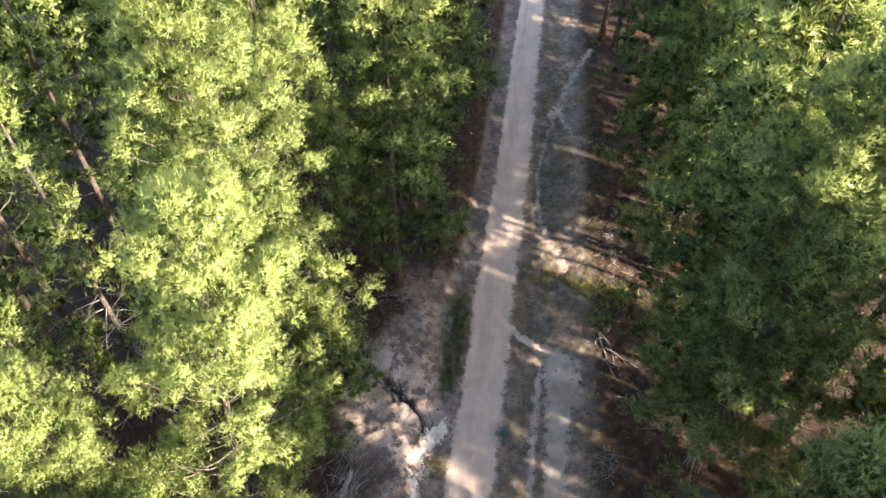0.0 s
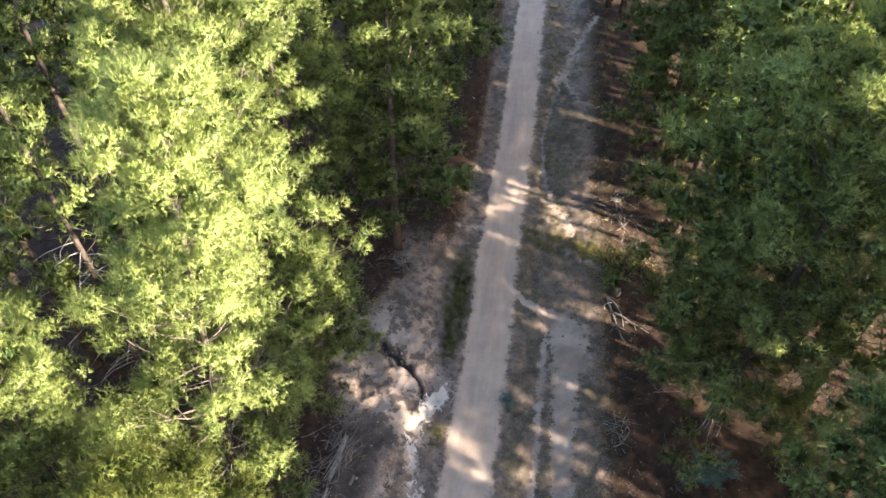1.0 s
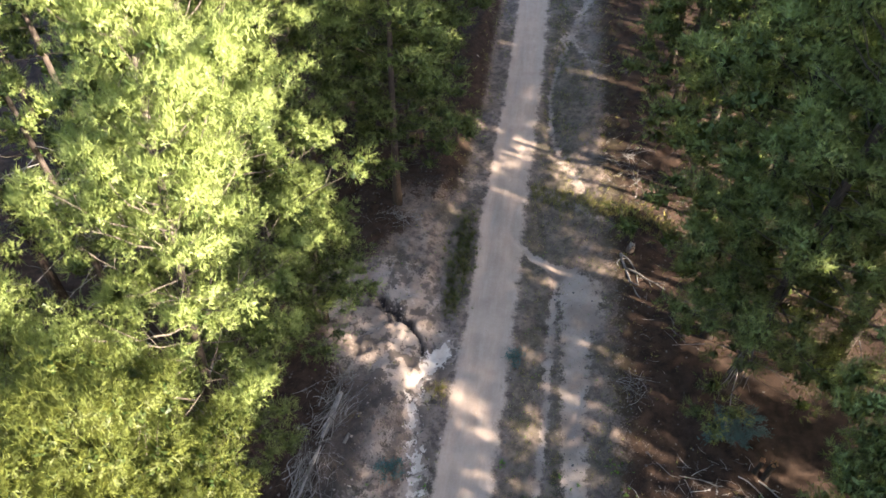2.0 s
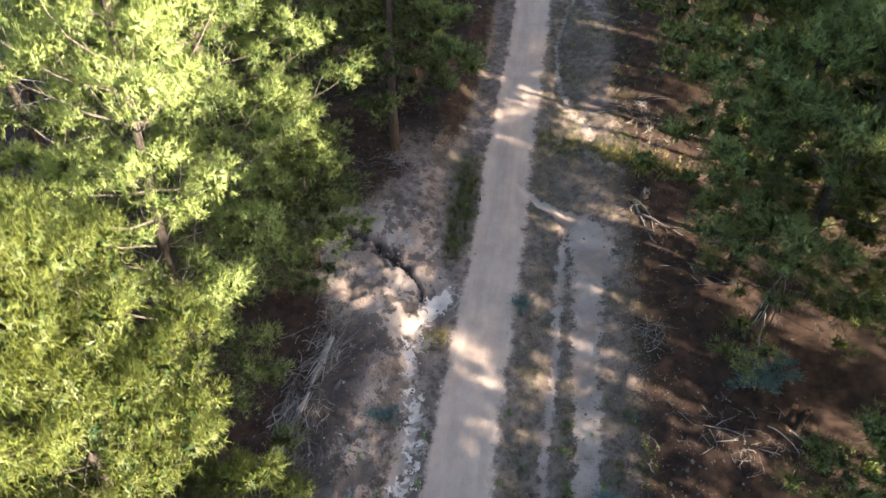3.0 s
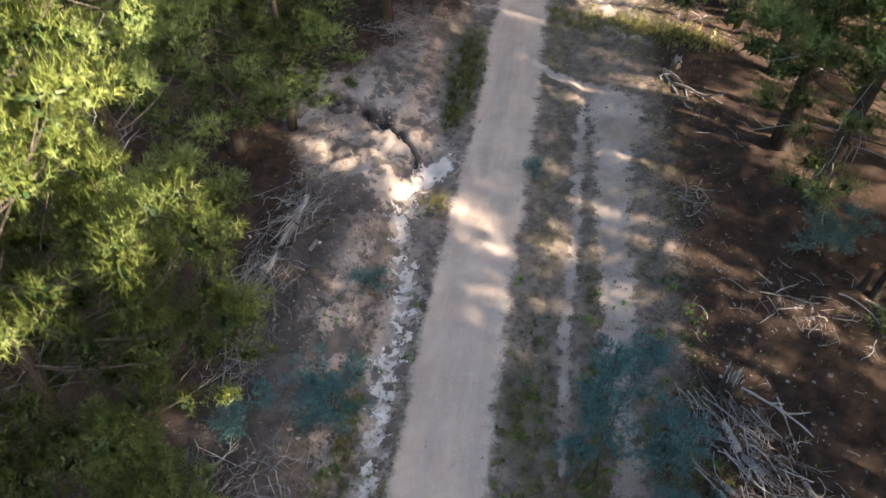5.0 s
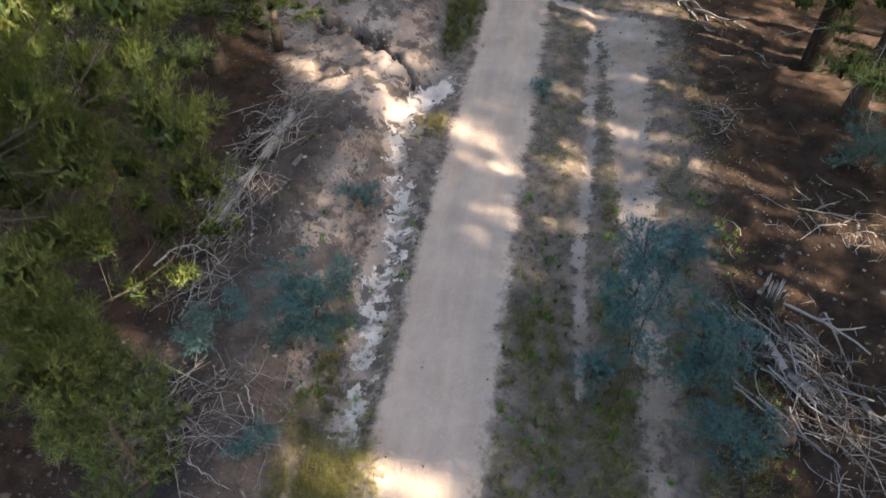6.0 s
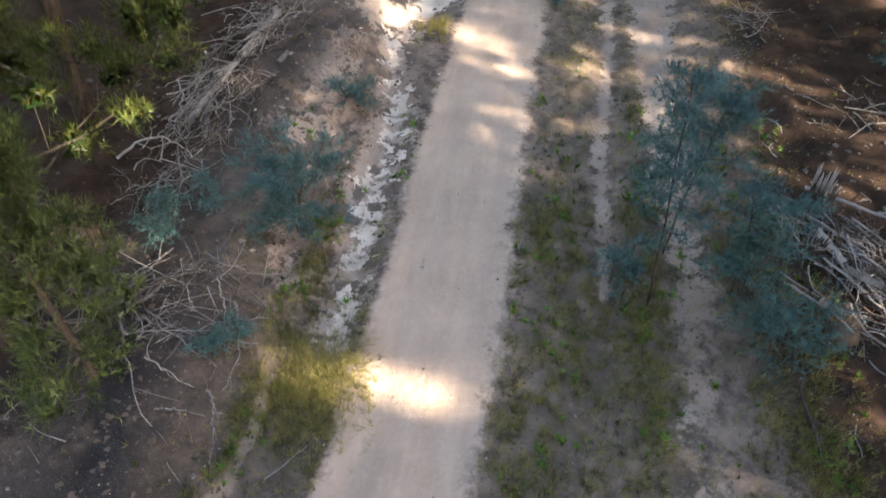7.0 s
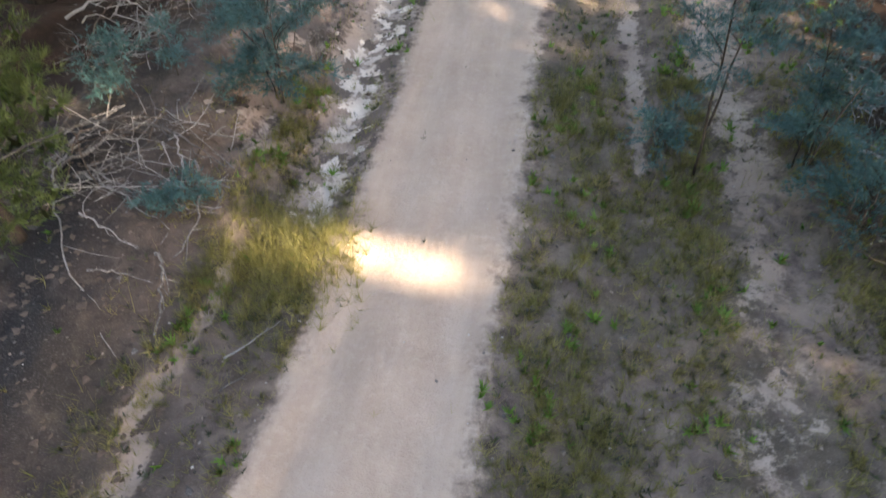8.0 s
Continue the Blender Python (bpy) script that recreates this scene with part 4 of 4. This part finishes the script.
for i in range(46):
    lay(row_heap, THIN, -4.75 + rng.normal() * 0.35, 15.7 + rng.normal() * 0.8, 0.25 + 0.45 * rng.random(), 0.7 + 0.8 * rng.random(), 60 + rng.normal() * 25, 14 + rng.normal() * 14, 1.0)

for i in range(90):
    lay(row_heap, THIN if rng.random() < 0.7 else THICK, -5.72 + rng.normal() * 0.28, 12.7 + rng.normal() * 0.75, 0.08 + 0.4 * rng.random(), 0.6 + 0.8 * rng.random(), 74 + rng.normal() * 16, rng.normal() * 8, 0.75)
# crossed heap by the rill
cross = heap(-4.7, 7.0, "loose heap of pale crossed dead branches on dark soil")
CROSSED = [((-5.49, 6.33), (-5.45, 6.99), (-4.98, 7.86), 0.036), ((-4.68, 7.38), (-4.0, 7.14), (-3.23, 6.83), 0.026), ((-3.66, 6.78), (-3.40, 5.86), (-3.50, 5.04), 0.022),
           ((-3.67, 4.97), (-3.5, 4.63), (-3.38, 3.84), 0.026), ((-5.01, 6.19), (-4.32, 5.83), (-3.64, 5.44), 0.022), ((-4.93, 6.31), (-4.45, 6.03), (-3.81, 5.83), 0.020),
           ((-5.42, 6.24), (-4.94, 6.69), (-4.42, 7.4), 0.034), ((-4.67, 5.36), (-4.34, 5.19), (-3.86, 4.96), 0.014), ((-4.31, 4.53), (-3.97, 4.59), (-3.6, 4.58), 0.014)]
for k, (a, m, b, rad) in enumerate(CROSSED):
    bough(cross, a, m, b, rad, 320 + k, twigs=4, lift=0.10 + 0.03 * (k % 4))
for a, m, b, rad in (((-3.98, 7.07), (-3.76, 6.54), (-3.61, 5.89), 0.015), ((-4.44, 6.9), (-4.32, 6.61), (-4.18, 6.38), 0.016), ((-4.08, 6.87), (-3.95, 6.62), (-3.79, 6.39), 0.014), ((-5.08, 5.76), (-5.35, 6.24), (-5.16, 6.68), 0.020)):
    bough(cross, a, m, b, rad, int(1000 + 100 * a[1]), twigs=2, lift=0.18)
for i in range(70):
    a, r = rng.random() * 6.28, 1.25 * rng.random() ** 0.6
    lay(cross, THIN if rng.random() < 0.85 else DULL, -4.5 + r * math.cos(a) * 1.1, 6.75 + r * math.sin(a) * 1.0, 0.05 + 0.25 * rng.random() * (1.35 - r), 0.5 + 0.9 * rng.random(), rng.random() * 180, rng.normal() * 9, 0.9)

# splintered heap under the pines
chips = heap(7.6, 8.0, "wide heap of grey splintered branches and bark slabs")
for i in range(170):
    s = rng.random()
    x, y = 7.1 + 1.2 * s + rng.normal() * 0.5, 9.2 - 3.2 * s + rng.normal() * 0.7
    lay(chips, THIN if rng.random() < 0.7 else DULL, x, y, 0.05 + 0.35 * rng.random(), 0.5 + 1.0 * rng.random(), -62 + rng.normal() * 26, rng.normal() * 9, 1.3)
for i in range(26):
    lay(chips, THICK, 7.6 + rng.normal() * 0.6, 8.0 + rng.normal() * 0.8, 0.12 + 0.3 * rng.random(), 0.7 + 0.9 * rng.random(), -60 + rng.normal() * 16, rng.normal() * 7, 0.8, "slab")
lay(chips, THICK, 8.2, 9.3, 0.45, 2.6, -42, -4, 0.9, "pole")

# small heaps and tangles
tangle = heap(8.2, 17.4, "small tangle of grey twigs on the needle floor")
for i in range(30):
    lay(tangle, THIN, 8.2 + rng.normal() * 0.4, 17.4 + rng.normal() * 0.4, 0.04 + 0.2 * rng.random(), 0.4 + 0.7 * rng.random(), rng.normal() * 45 - 10, rng.normal() * 10, 1.1)
tangle_b = heap(10.4, 13.0, "scattered grey branches on the needle floor")
for x, y, ln, turn in ((8.6, 13.8, 1.4, -55), (9.9, 13.2, 1.3, -8), (10.6, 13.0, 1.2, -20), (12.6, 13.1, 2.6, -50), (12.2, 12.8, 1.6, -40), (10.2, 13.6, 0.9, 30), (10.0, 12.7, 0.9, 10), (11.1, 12.4, 1.2, -30)):
    lay(tangle_b, THICK, x, y, 0.06, ln, turn, rng.normal() * 3, 0.9, "branch")
for i in range(44):
    lay(tangle_b, THIN, 10.5 + rng.normal() * 1.0, 12.9 + rng.normal() * 0.6, 0.03 + 0.12 * rng.random(), 0.3 + 0.6 * rng.random(), rng.random() * 180, rng.normal() * 6, 1.0)
tangle_c = heap(10.2, 32.5, "grey fallen branches and twigs at the forest edge")
for i in range(60):
    lay(tangle_c, THIN, 10.3 + rng.normal() * 0.9, 32.5 + rng.normal() * 2.2, 0.03 + 0.2 * rng.random(), 0.5 + 0.9 * rng.random(), rng.random() * 180, rng.normal() * 12, 1.0)
tangle_d = heap(-2.7, 27.8, "dry pale twigs on red needle litter")
for i in range(46):
    lay(tangle_d, THIN, -2.6 + rng.normal() * 0.8, 27.7 + rng.normal() * 0.5, 0.03 + 0.2 * rng.random(), 0.4 + 0.8 * rng.random(), rng.random() * 180, rng.normal() * 10, 1.0)


def fallen(meshes, x, y, length, turn, label, thick=1.0, lift=0.03, name="fallen_branch"):
    """A single branch lying on the ground."""
    ob = tagged(new(name, meshes[int(rng.integers(len(meshes)))]), label, "branch", "fallen branches")
    ob.matrix_basis = Matrix.LocRotScale((x, y, at_ground(x, y) + lift), Euler((rng.random() * 6.28, 0, radians(turn))), (length, (0.55 + 0.45 * length) * thick, (0.55 + 0.45 * length) * thick))
    return ob


# a long thin curved branch beside the rill
curve = tagged(new("fallen_branch"), "long thin curved grey fallen branch on dark soil", "branch", "fallen branches")
curve.matrix_basis = pose(-4.6, 4.8, at_ground(-4.6, 4.8))
bough(curve, (-5.25, 6.0, 0.12), (-4.62, 4.72, 0.05), (-3.74, 3.57, 0.04), 0.017, 351, "stem", 2)
fallen(THICK, -2.3, 4.13, 0.95, 47, "straight pale fallen stick in the grass", 0.5)
fallen(THICK, -2.4, 3.48, 0.45, 42, "short pale fallen stick in the grass", 0.6)
pole = tagged(new("fallen_pole"), "long dark fallen pole leaning on the brushwood heap", "branch", "fallen branches")
pole.matrix_basis = pose(5.7, 5.4, at_ground(5.7, 5.4))
bough(pole, (5.76, 6.60, 0.40), (5.70, 5.45, 0.22), (5.62, 3.85, 0.05), 0.050, 341, "stem", 4, mat=DARKWOOD)
for x, y, ln, turn in ((9.0, 24.1, 3.3, -86), (9.25, 24.6, 2.2, -60), (9.75, 24.0, 2.3, -38), (8.8, 25.2, 0.9, 60)):
    fallen(THICK, x, y, ln, turn, "grey weathered log fallen at the forest edge", 1.35, 0.10, "fallen_log")
for i in range(130):
    y = 3 + 36 * rng.random() ** 1.5
    u = (6.6 + 5 * rng.random()) if rng.random() < 0.68 else -(4.6 + 3.0 * rng.random())
    x = float(road_x(y)) + u
    fallen(THIN, x, y, 0.3 + 0.8 * rng.random(), rng.random() * 360, "thin grey fallen twig on the forest floor", 1.2, 0.02, "fallen_twig")


def stump(x, y, height, radius, label, seed, splinters=0):
    """A broken stump: flared bark, jagged pale top."""
    r = np.random.default_rng(seed)
    thing = tagged(new("tree_stump"), label, "stump", "stumps")
    zs = np.linspace(-0.08, height, 7)
    rad = radius * (1.35 - 0.35 * np.clip((zs + 0.08) / 0.35, 0, 1))
    pts = np.stack([0.03 * np.sin(zs * 3), 0.03 * np.cos(zs * 2), zs], -1)
    part("bark", mesh_from("bark", *tubes([(pts, rad, 14)]), BARK, smooth=True), thing)
    top = [(np.stack([(a * math.cos(t), a * math.sin(t), height - 0.03), (a * math.cos(t) * 1.05, a * math.sin(t) * 1.05, height + h * 0.6), (a * math.cos(t) * 1.15, a * math.sin(t) * 1.15, height + h)]), (0.03, 0.02, 0.004), 4)
           for t, a, h in zip(r.random(22) * 6.28, radius * r.random(22) ** 0.5, 0.03 + 0.10 * r.random(22) + splinters * 0.5 * r.random(22))]
    part("broken_top", mesh_from("broken_top", *tubes(top), HEARTWOOD if not splinters else DEADWOOD, smooth=True), thing, "pale splintered wood")
    return stand(thing, x, y, r.random() * 360, 0.0)


stump(12.75, 13.4, 1.15, 0.13, "short cut pine pole with a pale top under the trees", 71)
stump(12.35, 13.55, 1.0, 0.10, "short cut pine pole with a pale top under the trees", 72)
stump(7.55, 10.0, 0.42, 0.26, "broken stump with long pale sunlit splinters", 73, 1.0)
stump(6.75, 8.35, 0.35, 0.2, "weathered grey stump beside the brushwood heap", 74, 0.4)
stump(6.75, 6.6, 0.18, 0.22, "rotten orange-brown stump on needle litter", 75)
stump(9.4, 26.0, 0.3, 0.18, "grey broken stump at the forest edge", 76, 0.3)


def bark_slab(x, y, length, width, turn, lift, label):
    """A curled piece of pale bark."""
    bm = bmesh.new()
    n, m = 9, 5
    grid = [[bm.verts.new((length * (i / (n - 1) - 0.5), width * (j / (m - 1) - 0.5) * (1 - 0.5 * abs(i / (n - 1) - 0.4)), 0.3 * width * (1 - (2 * j / (m - 1) - 1) ** 2) + 0.01 * math.sin(i * 2.1 + j))) for j in range(m)] for i in range(n)]
    for i in range(n - 1):
        for j in range(m - 1):
            bm.faces.new((grid[i][j], grid[i + 1][j], grid[i + 1][j + 1], grid[i][j + 1]))
    bmesh.ops.solidify(bm, geom=bm.faces[:], thickness=0.012)
    me = bpy.data.meshes.new("bark_slab")
    bm.to_mesh(me)
    bm.free()
    me.materials.append(PALEBARK)
    ob = tagged(new("bark_slab", me), label, "bark", "bark slabs")
    ob.matrix_basis = pose(x, y, at_ground(x, y) + lift, rng.normal() * 8, rng.normal() * 8, turn)


bark_slab(7.0, 8.25, 0.85, 0.24, -75, 0.30, "curled white bark slab on the brushwood heap")
bark_slab(7.35, 7.5, 0.7, 0.2, -60, 0.32, "curled white bark slab on the brushwood heap")
bark_slab(6.75, 6.95, 0.6, 0.22, -55, 0.05, "curled brown and white bark slab on needle litter")
bark_slab(-4.2, 14.5, 0.5, 0.16, 70, 0.06, "curled white bark slab on the bank")
bark_slab(8.6, 7.0, 0.6, 0.16, -70, 0.2, "curled white bark slab on the brushwood heap")

# ---- grass, herbs, litter and pebbles ----
rng = np.random.default_rng(8)


def sow(count, x0, x1, y0, y1, chance):
    """Random places in a box, kept with a chance that depends on place."""
    x, y = x0 + (x1 - x0) * rng.random(count), y0 + (y1 - y0) * rng.random(count)
    keep = rng.random(count) < chance(x, y)
    return x[keep], y[keep]


def weed_chance(x, y):
    u = x - road_x(y)
    c = 0.9 * np.exp(-((u - 2.05) / 0.6) ** 2) + 0.9 * np.exp(-((u - 3.9 + 0.03 * (y - 10)) / 0.4) ** 2) + 0.35 * np.exp(-((u - 6.0) / 1.0) ** 2)
    c = c + 0.9 * np.exp(-((u + 1.95) / 0.5) ** 2 - ((y - 25.4) / 3.2) ** 4) + 0.45 * np.exp(-((x + 2.2) / 0.8) ** 2 - ((y - 5.0) / 1.6) ** 2)
    c = c + 0.7 * np.exp(-((x - 7.5) / 2.5) ** 2 - ((y - 29) / 1.4) ** 2) + 0.5 * np.exp(-((u - 3.2) / 1.4) ** 2 - ((y - 41) / 5) ** 2) + 0.35 * np.exp(-((u + 1.55) / 0.3) ** 2) + 0.55 * np.exp(-((u + 2.6) / 0.3) ** 2) * (y < 15) + 0.4 * np.exp(-((u + 2.6) / 0.8) ** 2) * (y > 24)
    c = c + 0.34 * np.exp(-((u - 4.2) / 2.4) ** 2) * (u > 0) + 0.7 * np.exp(-((x + 2.2) / 0.5) ** 2 - ((y - 8.0) / 1.4) ** 2)
    c = c * (0.55 + 0.6 * lumps(x, y, 0.63, 51, 2) + 0.5 * lumps(x, y, 2.9, 52, 2)) * (1 - band(x, y, TRACK_R, 0.6)) * (1 - band(x, y, TRACK_T, 0.6)) * (1 - 0.8 * band(x, y, DITCH, 0.8)) * (1 - 0.85 * band(x, y, WASH, 0.8) * (u < -2.3))
    return np.where(np.abs(u) < 1.15, 0.001, np.clip(c, 0.05, 1))


def grass_field(name, label, count, box, chance, blades, length, width, spread, mat, tone, tall=0.0):
    x, y = sow(count, *box, chance)
    n = len(x)
    pos = np.stack([x, y, ground_z(x, y) - 0.01], -1)
    way = np.array((0, 0, 1.0)) + rng.normal(size=(n, 3)) * 0.22
    out = unit(np.array((0, 0, 0.8)) + rng.normal(size=(n, 3)) * 0.4)
    size = 0.6 + 0.8 * rng.random(n)
    v, f, t, nrm = tufts(pos, way, out, np.full(n, tall), np.clip(tone + rng.normal(size=n) * 0.28, 0, 1), blades, length, width, spread, rng)
    v = (v.reshape(n, -1, 3) - pos[:, None]) * size[:, None, None] + pos[:, None]
    return tagged(new(name, mesh_from(name, v.reshape(-1, 3), f, mat, t, nrm)), label, "grass", kind="stuff")


grass_field("near_grass", "short olive and straw grass on the near verges", 44000, (-4, 7, 1.5, 10), weed_chance, 10, 0.19, 0.0048, 55, GRASS, 0.65)
grass_field("verge_grass", "sparse short olive grass on the track verges", 17000, (-6, 12, 1.5, 34), weed_chance, 8, 0.16, 0.010, 60, GRASS, 0.52)
grass_field("creeping_weed", "mats of dark creeping weed leaves on the verges", 24000, (-4, 7.5, 1.5, 14), lambda x, y: weed_chance(x, y) * (lumps(x, y, 0.9, 63, 2) > -0.1), 9, 0.085, 0.016, 80, WEED, 0.5)
grass_field("dry_stalks", "scattered tall pale dry grass stalks", 15000, (-4, 7, 1.5, 16), weed_chance, 2, 0.38, 0.0045, 30, GRASS, 1.0)
grass_field("far_grass", "patchy olive grass on the far verges", 6000, (0, 14, 34, 60), weed_chance, 6, 0.26, 0.022, 60, GRASS, 0.4)
grass_field("dry_grass", "dry yellow-green grass patch beside the track", 4200, (-3.6, -1.1, 3.6, 7.0), lambda x, y: np.exp(-((x + 2.15) / 0.75) ** 2 - ((y - 5.5) / 0.75) ** 2), 11, 0.28, 0.0050, 50, GRASS, 1.0)
grass_field("verge_strip", "dark green rank grass along the track edge", 2600, (-1.2, 2.0, 21.2, 29.2), lambda x, y: np.exp(-((x - road_x(y) + 1.95) / 0.48) ** 2 - ((y - 25.3) / 3.3) ** 4) * np.clip(0.75 + 0.6 * lumps(x, y, 0.9, 66, 2), 0, 1), 16, 0.34, 0.014, 50, GRASS, 0.30)
grass_field("yellow_tuft", "yellow-green grass tufts beside the white clay", 420, (-1.3, 0.4, 16.2, 18.2), lambda x, y: np.exp(-((x + 0.45) / 0.3) ** 2 - ((y - 17.3) / 0.45) ** 2), 14, 0.32, 0.010, 42, GRASS, 0.9)
grass_field("bank_grass", "grassy bank with pale dry stalks", 2600, (4.5, 12, 27, 31.5), lambda x, y: np.exp(-(((x - 8) * 0.45 + (y - 29.3)) / 0.8) ** 2), 9, 0.32, 0.012, 42, GRASS, 0.7)
grass_field("low_herb", "small bright green herbs on the verges", 8200, (-6, 10, 1.5, 26), lambda x, y: 0.45 * weed_chance(x, y) * (lumps(x, y, 2.2, 61, 2) > 0.1), 7, 0.075, 0.040, 80, HERB, 0.5)

grass_field("leafy_herb", "bright green leafy herb clumps on the verges", 9000, (-3.5, 7.5, 1.5, 14), lambda x, y: weed_chance(x, y) * (lumps(x, y, 1.7, 64, 2) > 0.40), 14, 0.12, 0.030, 70, HERB, 0.85, 0.04)


def scatter(name, label, x, y, size, mat, flat, category):
    """Pebbles or chips: squashed octahedra, joined."""
    n = len(x)
    shape = np.array([(1, 0, 0), (0, 1, 0), (-1, 0, 0), (0, -1, 0), (0, 0, 1), (0, 0, -1)], float)
    faces = np.array([(0, 1, 4), (1, 2, 4), (2, 3, 4), (3, 0, 4), (1, 0, 5), (2, 1, 5), (3, 2, 5), (0, 3, 5)])
    a = rng.random(n) * 6.28
    pts = shape[None] * (0.7 + 0.6 * rng.random((n, 6, 1))) * np.stack([size, size * (0.5 + 0.5 * rng.random(n)), size * flat], -1)[:, None]
    cx, sx = np.cos(a)[:, None], np.sin(a)[:, None]
    pts = np.stack([pts[..., 0] * cx - pts[..., 1] * sx + x[:, None], pts[..., 0] * sx + pts[..., 1] * cx + y[:, None], pts[..., 2] + (ground_z(x, y) + size * flat * 0.4)[:, None]], -1)
    f = (faces[None] + (np.arange(n) * 6)[:, None, None]).reshape(-1, 3)
    tagged(new(name, mesh_from(name, pts.reshape(-1, 3), f, mat)), label, category, kind="stuff")


px, py = sow(9000, -6, 9, 1.6, 24, lambda x, y: np.where(np.abs(x - road_x(y)) < 1.1, 0.03, np.where(x - road_x(y) < -2.8, 0.03, 0.10)) + 0.35 * np.exp(-((np.abs(x - road_x(y)) - 1.3) / 0.25) ** 2))
scatter("pebble_scatter", "small pale pebbles along the track edges", px, py, 0.008 + 0.02 * rng.random(len(px)) ** 3 + 0.004, STONE, 0.6, "pebbles")
px, py = sow(480, -7, 9, 1.6, 24, lambda x, y: np.where((np.abs(x - road_x(y)) < 1.2) | (x < -3.0), 0.0, 0.12))
scatter("stone_scatter", "loose pale stones on the verges", px, py, 0.014 + 0.03 * rng.random(len(px)) ** 2, STONE, 0.6, "stones")
px, py = sow(7000, -9, 14, 1.6, 40, lambda x, y: np.where(((x - road_x(y)) > 5.5) | ((x - road_x(y)) < -3.8), 0.5, np.where(np.abs(x - road_x(y)) < 1.3, 0.0, 0.12)))
scatter("needle_litter", "pale twig bits and cones strewn over the forest floor", px, py, 0.03 + 0.07 * rng.random(len(px)) ** 2, DEADWOOD, 0.10, "litter")
# crumbled soil and bark bits over the bare verges
CRUMBS, _n, _l, _b = material("soil_crumbs")
_b.inputs["Roughness"].default_value = 0.95
_i = _n.new("ShaderNodeNewGeometry")
_l.new(mix_node(_n, _l, _i.outputs["Random Per Island"], (0.045, 0.036, 0.030), (0.27, 0.225, 0.19)), _b.inputs["Base Color"])


def crumb_chance(x, y):
    u = x - road_x(y)
    c = np.where(np.abs(u) < 1.25, 0.0, np.where(x < -3.2, 0.25, 0.75)) * (0.6 + 0.5 * lumps(x, y, 1.1, 71, 3)) * (1 - 0.7 * np.maximum(band(x, y, SCOUR, 0.7), band(x, y, WASH, 0.7)))
    return np.clip(c * np.exp(-np.maximum(y - 8, 0) / 11), 0.0, 1)


px, py = sow(26000, -7, 9, 1.6, 26, crumb_chance)
scatter("soil_crumbs", "crumbled soil and bark bits on the verges", px, py, 0.008 + 0.03 * rng.random(len(px)) ** 2.5, CRUMBS, 0.6, "soil crumbs")
px, py = sow(9000, -6.5, 0.5, 6, 25, lambda x, y: np.clip(0.9 * band(x, y, DITCH, 1.0) * (1 - 0.7 * band(x, y, DITCH, 0.4)) + 0.22 * band(x, y, BANK, 0.9) + 0.7 * band(x, y, [(a, b, w * 2.6) for a, b, w in CRACK], 0.9), 0, 1) * 0.4)
CLOD, _n, _l, _b = material("clay_clods")
_b.inputs["Roughness"].default_value = 0.95
_i = _n.new("ShaderNodeNewGeometry")
_l.new(mix_node(_n, _l, _i.outputs["Random Per Island"], (0.10, 0.078, 0.062), (0.46, 0.395, 0.345)), _b.inputs["Base Color"])
scatter("clay_clods", "broken clay clods along the ditch and the scour", px, py, 0.02 + 0.07 * rng.random(len(px)) ** 2, CLOD, 0.55, "clods")

px, py = sow(5200, -8.5, -2.4, 1.5, 8.5, lambda x, y: np.clip(0.55 + 0.5 * lumps(x, y, 0.8, 81, 2), 0, 1) * (1 - band(x, y, RILL, 0.9)))
DARKBIT, _n, _l, _b = material("humus_bits")
_b.inputs["Roughness"].default_value = 0.95
_i = _n.new("ShaderNodeNewGeometry")
_l.new(mix_node(_n, _l, _i.outputs["Random Per Island"], (0.020, 0.018, 0.017), (0.120, 0.108, 0.102)), _b.inputs["Base Color"])
scatter("humus_clods", "dark crumbled humus and bark bits on bare soil", px, py, 0.006 + 0.020 * rng.random(len(px)) ** 2, DARKBIT, 0.5, "soil crumbs")
px, py = sow(1500, -8.5, -2.4, 1.5, 8.5, lambda x, y: np.clip(0.5 + 0.5 * lumps(x, y, 1.1, 82, 2), 0, 1))
scatter("twig_litter", "short broken twig bits strewn over bare soil", px, py, 0.03 + 0.06 * rng.random(len(px)) ** 2, DARKWOOD, 0.12, "litter")
